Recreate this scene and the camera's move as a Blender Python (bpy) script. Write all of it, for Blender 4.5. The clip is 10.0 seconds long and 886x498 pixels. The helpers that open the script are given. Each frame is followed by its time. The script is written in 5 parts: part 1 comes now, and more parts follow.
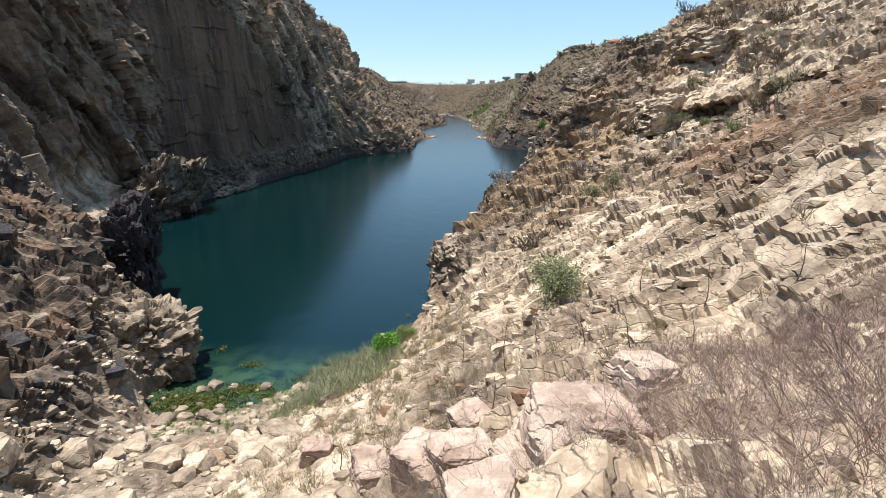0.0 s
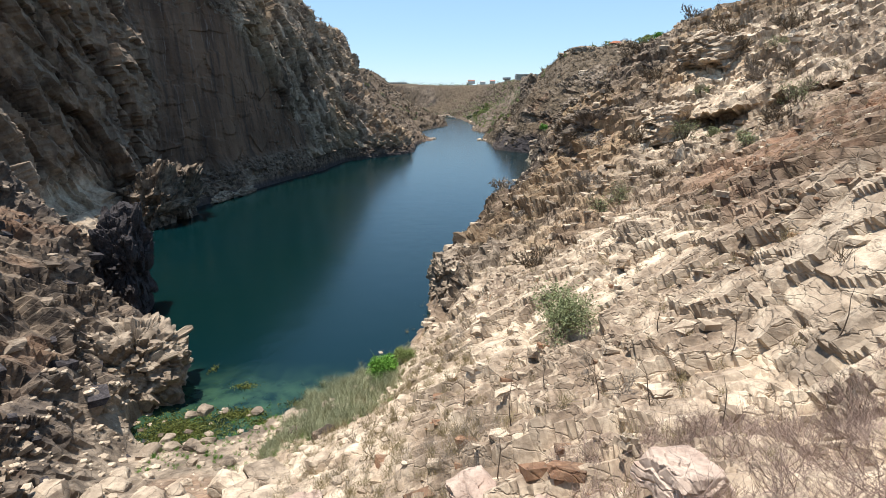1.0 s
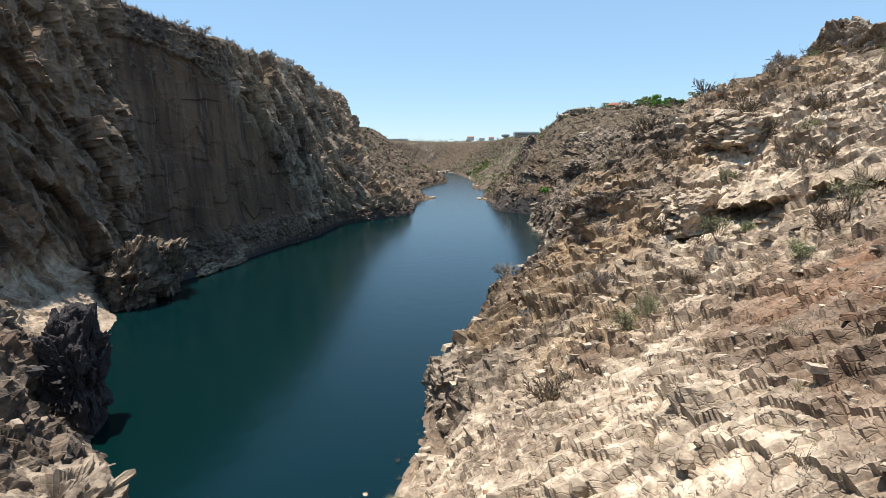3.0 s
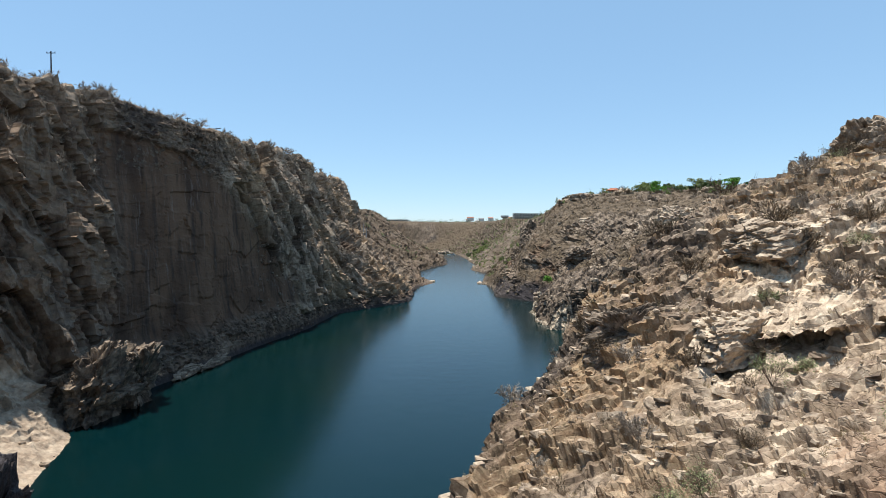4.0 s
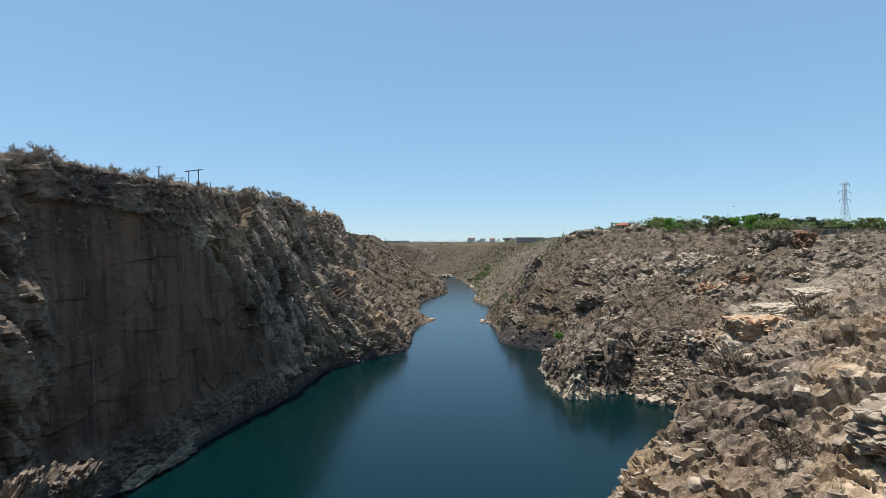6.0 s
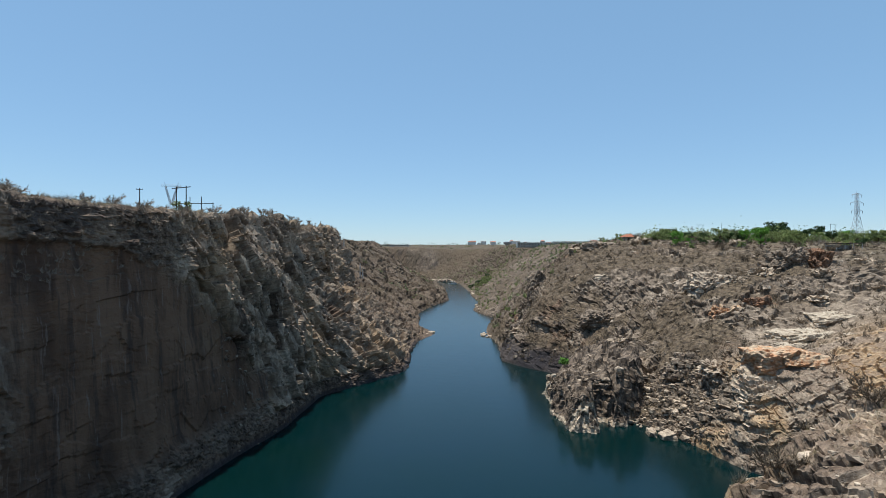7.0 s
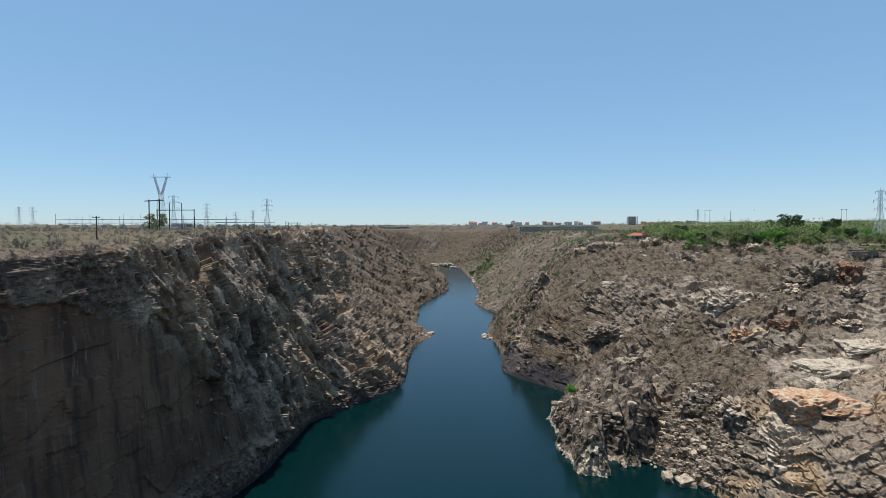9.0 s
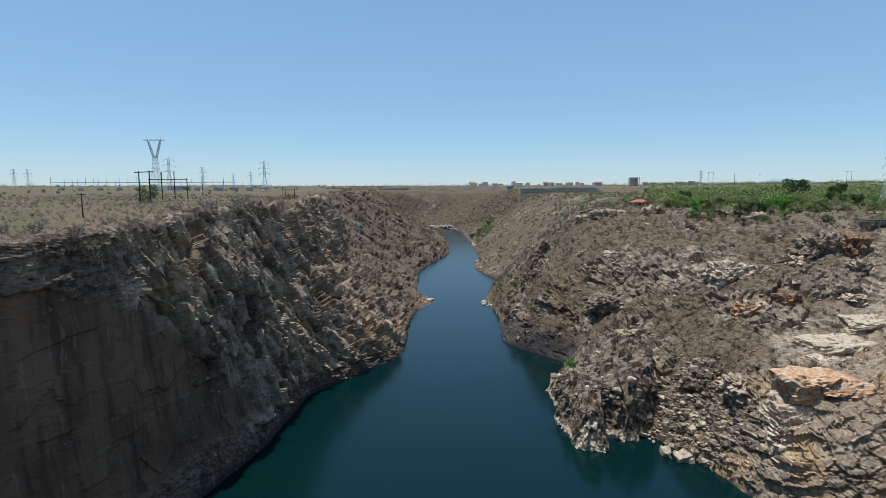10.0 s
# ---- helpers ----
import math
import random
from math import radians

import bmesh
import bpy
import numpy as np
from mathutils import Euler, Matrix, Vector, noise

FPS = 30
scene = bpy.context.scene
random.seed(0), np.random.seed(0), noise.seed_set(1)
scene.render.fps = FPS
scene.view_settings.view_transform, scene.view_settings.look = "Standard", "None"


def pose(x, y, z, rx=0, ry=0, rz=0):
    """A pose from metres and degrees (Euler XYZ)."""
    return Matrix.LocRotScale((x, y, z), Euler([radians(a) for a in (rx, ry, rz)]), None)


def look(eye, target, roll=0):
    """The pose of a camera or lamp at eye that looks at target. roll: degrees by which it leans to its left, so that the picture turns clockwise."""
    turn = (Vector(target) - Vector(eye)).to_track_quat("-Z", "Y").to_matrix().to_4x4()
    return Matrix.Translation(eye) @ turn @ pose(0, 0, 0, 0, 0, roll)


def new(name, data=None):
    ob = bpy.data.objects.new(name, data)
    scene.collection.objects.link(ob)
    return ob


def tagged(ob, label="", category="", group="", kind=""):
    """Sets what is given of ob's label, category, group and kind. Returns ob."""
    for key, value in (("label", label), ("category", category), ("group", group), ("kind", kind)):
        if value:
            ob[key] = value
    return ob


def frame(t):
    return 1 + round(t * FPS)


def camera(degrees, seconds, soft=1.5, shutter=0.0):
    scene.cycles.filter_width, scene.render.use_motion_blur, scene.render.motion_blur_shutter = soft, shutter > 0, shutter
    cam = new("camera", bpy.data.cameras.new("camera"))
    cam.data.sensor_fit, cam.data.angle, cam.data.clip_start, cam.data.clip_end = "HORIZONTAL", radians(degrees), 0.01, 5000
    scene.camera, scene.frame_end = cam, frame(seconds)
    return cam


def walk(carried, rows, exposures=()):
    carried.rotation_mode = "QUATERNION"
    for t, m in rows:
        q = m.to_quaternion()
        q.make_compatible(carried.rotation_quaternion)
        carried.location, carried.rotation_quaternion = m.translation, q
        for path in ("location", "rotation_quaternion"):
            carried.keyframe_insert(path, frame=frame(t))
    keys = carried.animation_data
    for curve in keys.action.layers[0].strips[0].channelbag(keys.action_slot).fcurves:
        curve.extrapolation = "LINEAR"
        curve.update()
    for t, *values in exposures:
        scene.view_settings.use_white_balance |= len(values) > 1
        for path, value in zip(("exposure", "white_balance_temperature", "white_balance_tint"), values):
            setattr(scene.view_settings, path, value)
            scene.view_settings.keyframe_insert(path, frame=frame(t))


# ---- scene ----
cam = camera(79.2, 10.0, soft=0.5)
METRES, EYE, TILT, LEAN, TURN = 100.0, 29.0, -15.15, 0.0, 0.0
ROWS = [
    (0.0, 0.0, 0.0, 0.0, 0.0, 0.0, -0.0),
    (0.5, 0.0003, 0.0113, 0.0084, 0.01, 0.0, 0.02),
    (1.0, 0.0005, 0.0243, 0.0185, 0.03, 0.04, 0.02),
    (1.5, 0.0009, 0.0393, 0.0307, 0.06, 0.27, 0.03),
    (2.0, 0.0015, 0.0562, 0.0446, 0.06, 0.94, 0.04),
    (3.5, 0.006, 0.1595, 0.1218, 0.05, 9.58, 0.06),
    (4.0, 0.0084, 0.2081, 0.1618, 0.05, 13.9, 0.0),
    (4.5, 0.0087, 0.257, 0.211, 0.04, 15.64, -0.06),
    (5.0, 0.0094, 0.2994, 0.2611, 0.07, 15.64, -0.1),
    (5.5, 0.0097, 0.3407, 0.3159, 0.11, 15.64, -0.14),
    (7.0, 0.0152, 0.4667, 0.4826, 0.21, 15.76, -0.1),
    (7.5, 0.0174, 0.5092, 0.5418, 0.26, 15.81, -0.06),
    (8.0, 0.0207, 0.5505, 0.601, 0.27, 15.86, -0.04),
    (8.5, 0.0263, 0.5835, 0.6536, 0.33, 15.85, 0.01),
    (9.0, 0.0324, 0.6073, 0.6925, 0.41, 13.25, 0.04),
    (9.5, 0.0349, 0.6247, 0.722, 0.42, 11.11, 0.06),
    (10.0, 0.0376, 0.6431, 0.7524, 0.44, 8.95, 0.09),
]
walk(cam, [(t, pose(0, 0, EYE, TILT, LEAN, TURN) @ pose(METRES * x, METRES * y, METRES * z, 90 + pitch, roll, yaw)) for t, x, y, z, yaw, pitch, roll in ROWS],
     exposures=[(0.0, 0.67, 6550, 10), (2.0, 0.60, 6550, 10), (4.0, 0.53, 6500, 9), (6.0, 0.28, 6300, 8), (8.0, 0.16, 6150, 8), (10.0, 0.11, 6100, 8)])

# ---- world and sun ----
SUN_EL, SUN_AZ = 80.5, -80.0          # degrees; azimuth clockwise from +y, so the sun stands to the left
world = bpy.data.worlds.new("sky")
scene.world = world
world.use_nodes = True
wn = world.node_tree.nodes
sky = wn.new("ShaderNodeTexSky")
sky.sky_type, sky.sun_disc = "NISHITA", False
sky.sun_elevation, sky.sun_rotation = radians(SUN_EL), radians(SUN_AZ)
sky.air_density, sky.dust_density, sky.ozone_density, sky.altitude = 1.0, 0.15, 3.0, 250
tint = wn.new("ShaderNodeMix")
tint.data_type, tint.blend_type = "RGBA", "MIX"
tint.inputs[0].default_value, tint.inputs[7].default_value = 0.40, (3.1, 5.5, 8.0, 1)
world.node_tree.links.new(sky.outputs[0], tint.inputs[6])
world.node_tree.links.new(tint.outputs[2], wn["Background"].inputs[0])
wn["Background"].inputs[1].default_value = 0.100
to_sun = Vector((math.sin(radians(SUN_AZ)) * math.cos(radians(SUN_EL)), math.cos(radians(SUN_AZ)) * math.cos(radians(SUN_EL)), math.sin(radians(SUN_EL))))
lamp = bpy.data.lights.new("sun", "SUN")
lamp.energy, lamp.angle, lamp.color = 5.0, radians(0.53), (1.0, 0.955, 0.88)
sun = new("sun", lamp)
sun.matrix_world = look(to_sun * 300, (0, 0, 0))


# ---- numbers: hashing, noise, cells ----
def hash3(i, j, k, seed):
    h = (i.astype(np.int64) * 374761393 + j.astype(np.int64) * 668265263 + k.astype(np.int64) * 2147483647 + seed * 974711) & 0xFFFFFFFF
    h = ((h ^ (h >> 13)) * 1274126177) & 0xFFFFFFFF
    h = ((h ^ (h >> 16)) * 2246822519) & 0xFFFFFFFF
    return (h ^ (h >> 15)) & 0xFFFFFFFF


def unit(h):
    return (h & 0xFFFF).astype(np.float32) / 65535.0


def value_noise(p, seed=0):
    """Smooth noise, -1 to 1, at the points p (n, 3)."""
    f = np.floor(p)
    w = (p - f).astype(np.float32)
    w = w * w * (3 - 2 * w)
    f = f.astype(np.int64)
    total = np.zeros(len(p), np.float32)
    for a in (0, 1):
        for b in (0, 1):
            for c in (0, 1):
                g = unit(hash3(f[:, 0] + a, f[:, 1] + b, f[:, 2] + c, seed))
                total += g * (w[:, 0] if a else 1 - w[:, 0]) * (w[:, 1] if b else 1 - w[:, 1]) * (w[:, 2] if c else 1 - w[:, 2])
    return total * 2 - 1


def fractal(p, size, octaves=4, seed=0, gain=0.5):
    total, amp, norm = 0.0, 1.0, 0.0
    for o in range(octaves):
        total = total + amp * value_noise(p / size + 17.3 * o, seed + o)
        norm, amp, size = norm + amp, amp * gain, size / 2.03
    return total / norm


def blocks(p, size, seed=0, tilt=0.5, jitter=0.62):
    """Broken rock: each cell is a tilted flat block. Gives the height (-1 to 1) and how near the joint is (0 at the joint)."""
    q = p / np.asarray(size, float)
    base = np.floor(q).astype(np.int64)
    q = q.astype(np.float32)
    best = np.full(len(p), 9e9, np.float32)
    second = best.copy()
    height = np.zeros(len(p), np.float32)
    for a in (-1, 0, 1):
        for b in (-1, 0, 1):
            for c in (-1, 0, 1):
                i, j, k = base[:, 0] + a, base[:, 1] + b, base[:, 2] + c
                h = hash3(i, j, k, seed)
                g = (h * 2654435761) & 0xFFFFFFFF
                dx = q[:, 0] - i - 0.5 - jitter * (unit(h) - 0.5)
                dy = q[:, 1] - j - 0.5 - jitter * (unit(h >> 16) - 0.5)
                dz = q[:, 2] - k - 0.5 - jitter * (unit(g) - 0.5)
                d = dx * dx + dy * dy + dz * dz
                value = unit(g >> 16) * 2 - 1 + tilt * ((unit(g >> 5) * 2 - 1) * dx + (unit(g >> 9) * 2 - 1) * dy + (unit(h >> 7) * 2 - 1) * dz) * 2
                near = d < best
                second = np.where(near, best, np.minimum(second, d))
                height = np.where(near, value, height)
                best = np.where(near, d, best)
    return height, np.sqrt(second) - np.sqrt(best)


def blocks_in(mask, p, size, seed=0, tilt=0.5):
    """blocks(), worked out only where the mask is above zero."""
    on = np.asarray(mask, float) > 0
    height, joint = np.zeros(len(p), np.float32), np.ones(len(p), np.float32)
    height[on], joint[on] = blocks(p[on], size, seed, tilt)
    return height, joint


def ledges(p, turn, length, width, seed, wander):
    """Bedded blocks that dip away behind a broken front edge. turn: degrees from +y, clockwise, in which they climb. Gives the height (-1 to 1) and each block's own number (0 to 1)."""
    c, s = math.cos(radians(turn)), math.sin(radians(turn))
    u = (p[:, 0] * s + p[:, 1] * c) / length + 0.27 * wander
    v = (p[:, 0] * c - p[:, 1] * s) / width + 0.2 * wander
    col = np.floor(v).astype(np.int64)
    zero = np.zeros_like(col)
    u = u + unit(hash3(col, zero, zero, seed)) + 0.25 * (unit(hash3(col, zero, zero + 1, seed)) - 0.5) * (v - col)
    row = np.floor(u).astype(np.int64)
    own = unit(hash3(col, row, zero + 2, seed))
    tilt = unit(hash3(col, row, zero + 3, seed)) - 0.5
    return ((0.5 - (u - row)) * (0.5 + own) + 0.8 * (own - 0.5) + 0.9 * tilt * (v - col - 0.5)).astype(np.float32), own


def smoothstep(a, b, v):
    w = np.clip((v - a) / (b - a), 0, 1)
    return w * w * (3 - 2 * w)


# ---- materials ----
def material(name):
    mat = bpy.data.materials.new(name)
    mat.use_nodes = True
    nodes, links = mat.node_tree.nodes, mat.node_tree.links
    return mat, nodes, links, nodes["Principled BSDF"]


def mix_node(nodes, links, fac, a, b, mode="MIX"):
    m = nodes.new("ShaderNodeMix")
    m.data_type, m.blend_type = "RGBA", mode
    for sock, val in ((m.inputs[0], fac), (m.inputs[6], a), (m.inputs[7], b)):
        if isinstance(val, (int, float)):
            sock.default_value = val
        elif isinstance(val, tuple):
            sock.default_value = (*val, 1)
        else:
            links.new(val, sock)
    return m.outputs[2]


def noise_node(nodes, links, coords, scale, detail=5, rough=0.6, stretch=None):
    if stretch:
        mp = nodes.new("ShaderNodeMapping")
        mp.inputs["Scale"].default_value = stretch
        links.new(coords, mp.inputs[0])
        coords = mp.outputs[0]
    n = nodes.new("ShaderNodeTexNoise")
    n.inputs["Scale"].default_value, n.inputs["Detail"].default_value, n.inputs["Roughness"].default_value = scale, detail, rough
    links.new(coords, n.inputs["Vector"])
    return n.outputs["Fac"]


def ramp_node(nodes, links, fac, lo, hi):
    r = nodes.new("ShaderNodeMapRange")
    r.interpolation_type = "SMOOTHSTEP"
    r.inputs["From Min"].default_value, r.inputs["From Max"].default_value = lo, hi
    links.new(fac, r.inputs["Value"])
    return r.outputs[0]


def times(nodes, links, a, b):
    m = nodes.new("ShaderNodeMath")
    m.operation = "MULTIPLY"
    for sock, val in ((m.inputs[0], a), (m.inputs[1], b)):
        if isinstance(val, (int, float)):
            sock.default_value = val
        else:
            links.new(val, sock)
    return m.outputs[0]


def bump_node(nodes, links, height, strength, distance, normal=None):
    b = nodes.new("ShaderNodeBump")
    b.inputs["Strength"].default_value, b.inputs["Distance"].default_value = strength, distance
    links.new(height, b.inputs["Height"])
    if normal:
        links.new(normal, b.inputs["Normal"])
    return b.outputs[0]


def attr(nodes, name):
    a = nodes.new("ShaderNodeAttribute")
    a.attribute_name = name
    return a.outputs["Fac"]


def rock_material(name, sort):
    """Weathered gneiss. On the ground sheet (sort "ground") the kind of rock, soil and litter come from the sheet's own
    layers; "pale" also holds sun painted on ledges and ribs.
    """
    mat, nodes, links, bsdf = material(name)
    tc = nodes.new("ShaderNodeNewGeometry").outputs["Position"]
    big = noise_node(nodes, links, tc, 0.06, 4)
    mid = noise_node(nodes, links, tc, 0.45, 6, 0.65)
    fine = noise_node(nodes, links, tc, 3.5, 6, 0.7)
    beds = noise_node(nodes, links, tc, 0.9, 6, 0.65, (0.6, 0.8, 2.0))
    pale = mix_node(nodes, links, ramp_node(nodes, links, mid, 0.36, 0.66), (0.68, 0.565, 0.43), (0.43, 0.335, 0.245))
    ochre = mix_node(nodes, links, ramp_node(nodes, links, beds, 0.4, 0.65), (0.46, 0.29, 0.15), (0.60, 0.45, 0.27))
    grey = mix_node(nodes, links, ramp_node(nodes, links, mid, 0.38, 0.62), (0.232, 0.178, 0.132), (0.050, 0.039, 0.032))
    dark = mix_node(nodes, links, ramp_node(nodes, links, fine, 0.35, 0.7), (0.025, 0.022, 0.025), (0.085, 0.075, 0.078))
    red = mix_node(nodes, links, ramp_node(nodes, links, fine, 0.3, 0.7), (0.23, 0.115, 0.068), (0.40, 0.24, 0.145))
    red = mix_node(nodes, links, ramp_node(nodes, links, noise_node(nodes, links, tc, 0.3, 6), 0.35, 0.75), red, grey)
    if sort == "ground":
        col = mix_node(nodes, links, attr(nodes, "pale"), grey, pale)
        wall = mix_node(nodes, links, ramp_node(nodes, links, noise_node(nodes, links, tc, 0.10, 5, 0.6, (1, 1, 0.3)), 0.35, 0.65), (0.092, 0.052, 0.032), (0.205, 0.122, 0.075))
        col = mix_node(nodes, links, attr(nodes, "wall"), col, wall)
        col = mix_node(nodes, links, attr(nodes, "ochre"), col, ochre)
        col = mix_node(nodes, links, attr(nodes, "red"), col, red)
        brown = ramp_node(nodes, links, noise_node(nodes, links, tc, 0.16, 7, 0.68), 0.48, 0.60)
        col = mix_node(nodes, links, times(nodes, links, brown, attr(nodes, "brown")), col, mix_node(nodes, links, fine, (0.11, 0.075, 0.05), (0.26, 0.185, 0.125)))
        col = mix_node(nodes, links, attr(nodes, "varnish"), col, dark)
        streak = ramp_node(nodes, links, noise_node(nodes, links, tc, 0.28, 6, 0.68, (1, 1, 0.10)), 0.50, 0.64)
        col = mix_node(nodes, links, times(nodes, links, times(nodes, links, streak, attr(nodes, "wall")), 0.6), col, (0.035, 0.026, 0.024))
        white = ramp_node(nodes, links, noise_node(nodes, links, tc, 0.7, 5, 0.65, (1, 1, 0.06)), 0.60, 0.68)
        col = mix_node(nodes, links, times(nodes, links, times(nodes, links, white, attr(nodes, "wall")), 0.38), col, (0.30, 0.26, 0.23))
        litter = mix_node(nodes, links, ramp_node(nodes, links, fine, 0.35, 0.7), (0.14, 0.10, 0.075), (0.30, 0.22, 0.155))
        undergrowth = mix_node(nodes, links, ramp_node(nodes, links, noise_node(nodes, links, tc, 0.6, 8, 0.78), 0.40, 0.62), (0.046, 0.034, 0.023), (0.20, 0.15, 0.096))
        litter = mix_node(nodes, links, attr(nodes, "undergrowth"), litter, undergrowth)
        col = mix_node(nodes, links, attr(nodes, "soil"), col, litter)
        meadow = mix_node(nodes, links, ramp_node(nodes, links, big, 0.4, 0.6), (0.155, 0.115, 0.074), (0.112, 0.096, 0.048))
        col = mix_node(nodes, links, attr(nodes, "meadow"), col, meadow)
        hard = nodes.new("ShaderNodeMath")
        hard.operation = "SUBTRACT"
        hard.inputs[0].default_value = 1.0
        links.new(attr(nodes, "wall"), hard.inputs[1])
        hard = hard.outputs[0]
    else:
        both = nodes.new("ShaderNodeMath")
        both.operation = "ADD"
        links.new(nodes.new("ShaderNodeObjectInfo").outputs["Random"], both.inputs[0])
        links.new(nodes.new("ShaderNodeNewGeometry").outputs["Random Per Island"], both.inputs[1])
        oi = nodes.new("ShaderNodeMath")
        oi.operation = "FRACT"
        links.new(both.outputs[0], oi.inputs[0])
        oi = oi.outputs[0]
        col = {"pale": pale, "grey": grey, "dark": dark, "red": red, "ochre": None, "white": None, "pink": None}[sort]
        if sort == "ochre":
            col = mix_node(nodes, links, ramp_node(nodes, links, mid, 0.42, 0.6), (0.52, 0.29, 0.16), (0.55, 0.43, 0.30))
        if sort == "white":
            col = mix_node(nodes, links, ramp_node(nodes, links, mid, 0.4, 0.65), (0.53, 0.45, 0.345), (0.40, 0.32, 0.235))
        if sort == "pink":
            col = mix_node(nodes, links, ramp_node(nodes, links, mid, 0.38, 0.66), (0.54, 0.425, 0.35), (0.37, 0.268, 0.215))
        if sort in ("pale", "grey"):
            col = mix_node(nodes, links, times(nodes, links, oi, 0.45), col, {"pale": grey, "grey": pale}[sort])
        hard = 1.0
    cells = nodes.new("ShaderNodeTexVoronoi")
    cells.feature = "DISTANCE_TO_EDGE"
    cells.inputs["Scale"].default_value = 0.75
    mp = nodes.new("ShaderNodeMapping")
    mp.inputs["Scale"].default_value = (1.0, 0.8, 2.2)
    mp.inputs["Rotation"].default_value = (0.1, 0.4, 0.3)
    links.new(tc, mp.inputs[0])
    warp = nodes.new("ShaderNodeTexNoise")
    warp.inputs["Scale"].default_value, warp.inputs["Detail"].default_value = 0.9, 4
    links.new(tc, warp.inputs["Vector"])
    bent = nodes.new("ShaderNodeVectorMath")
    bent.operation = "MULTIPLY_ADD"
    bent.inputs[1].default_value = (1.6, 1.6, 1.6)
    links.new(warp.outputs["Color"], bent.inputs[0])
    links.new(mp.outputs[0], bent.inputs[2])
    links.new(bent.outputs[0], cells.inputs["Vector"])
    cells.inputs["Randomness"].default_value = 0.7
    joint = times(nodes, links, times(nodes, links, ramp_node(nodes, links, cells.outputs["Distance"], 0.03, 0.004), ramp_node(nodes, links, mid, 0.42, 0.62)), hard)
    stain = ramp_node(nodes, links, noise_node(nodes, links, tc, 1.1, 7, 0.72), 0.56, 0.70)
    col = mix_node(nodes, links, times(nodes, links, stain, 0.22), col, dark)
    patch = ramp_node(nodes, links, noise_node(nodes, links, tc, 0.8, 8, 0.75), 0.41, 0.58)
    tone = mix_node(nodes, links, patch, (0.74, 0.71, 0.69), (1.20, 1.19, 1.18))
    col = mix_node(nodes, links, times(nodes, links, hard, 0.85), col, tone, "MULTIPLY")
    col = mix_node(nodes, links, times(nodes, links, ramp_node(nodes, links, fine, 0.42, 0.28), 0.35), col, (0.13, 0.092, 0.068))
    col = mix_node(nodes, links, times(nodes, links, joint, 0.4), col, (0.05, 0.04, 0.033))
    col = mix_node(nodes, links, 1.0, col, (0.82, 0.81, 0.80), "MULTIPLY")
    links.new(col, bsdf.inputs["Base Color"])
    bsdf.inputs["Roughness"].default_value = 0.9
    bsdf.inputs["Specular IOR Level"].default_value = 0.25
    b1 = bump_node(nodes, links, beds, 0.45, 0.22)
    b2 = bump_node(nodes, links, fine, 0.5, 0.09, b1)
    b3 = bump_node(nodes, links, ramp_node(nodes, links, cells.outputs["Distance"], 0.0, 0.06), 0.6, 0.12, b2)
    links.new(b3, bsdf.inputs["Normal"])
    return mat


ROCK_GROUND = rock_material("weathered_rock_ground", "ground")
ROCK = {k: rock_material("weathered_rock_" + k, k) for k in ("pale", "grey", "dark", "red", "ochre", "white", "pink")}


def water_material():
    mat, nodes, links, bsdf = material("river_water")
    tc = nodes.new("ShaderNodeNewGeometry").outputs["Position"]
    broad = noise_node(nodes, links, tc, 0.02, 3)
    col = mix_node(nodes, links, broad, (0.001, 0.0115, 0.007), (0.001, 0.0115, 0.017))
    sep = nodes.new("ShaderNodeSeparateXYZ")
    links.new(tc, sep.inputs[0])
    shallow = times(nodes, links, ramp_node(nodes, links, sep.outputs[1], 63, 51), ramp_node(nodes, links, noise_node(nodes, links, tc, 0.35, 4), 0.25, 0.7))
    col = mix_node(nodes, links, shallow, col, (0.035, 0.075, 0.04))
    links.new(col, bsdf.inputs["Base Color"])
    bsdf.inputs["Roughness"].default_value = 0.18
    bsdf.inputs["IOR"].default_value = 1.333
    bsdf.inputs["Specular Tint"].default_value = (0.14, 0.55, 1.0, 1)
    w1 = noise_node(nodes, links, tc, 1.3, 4, 0.55, (1.0, 0.8, 1))
    w2 = noise_node(nodes, links, tc, 0.22, 3, 0.5)
    links.new(bump_node(nodes, links, w1, 0.15, 0.06, bump_node(nodes, links, w2, 0.25, 0.2)), bsdf.inputs["Normal"])
    return mat


WATER = water_material()

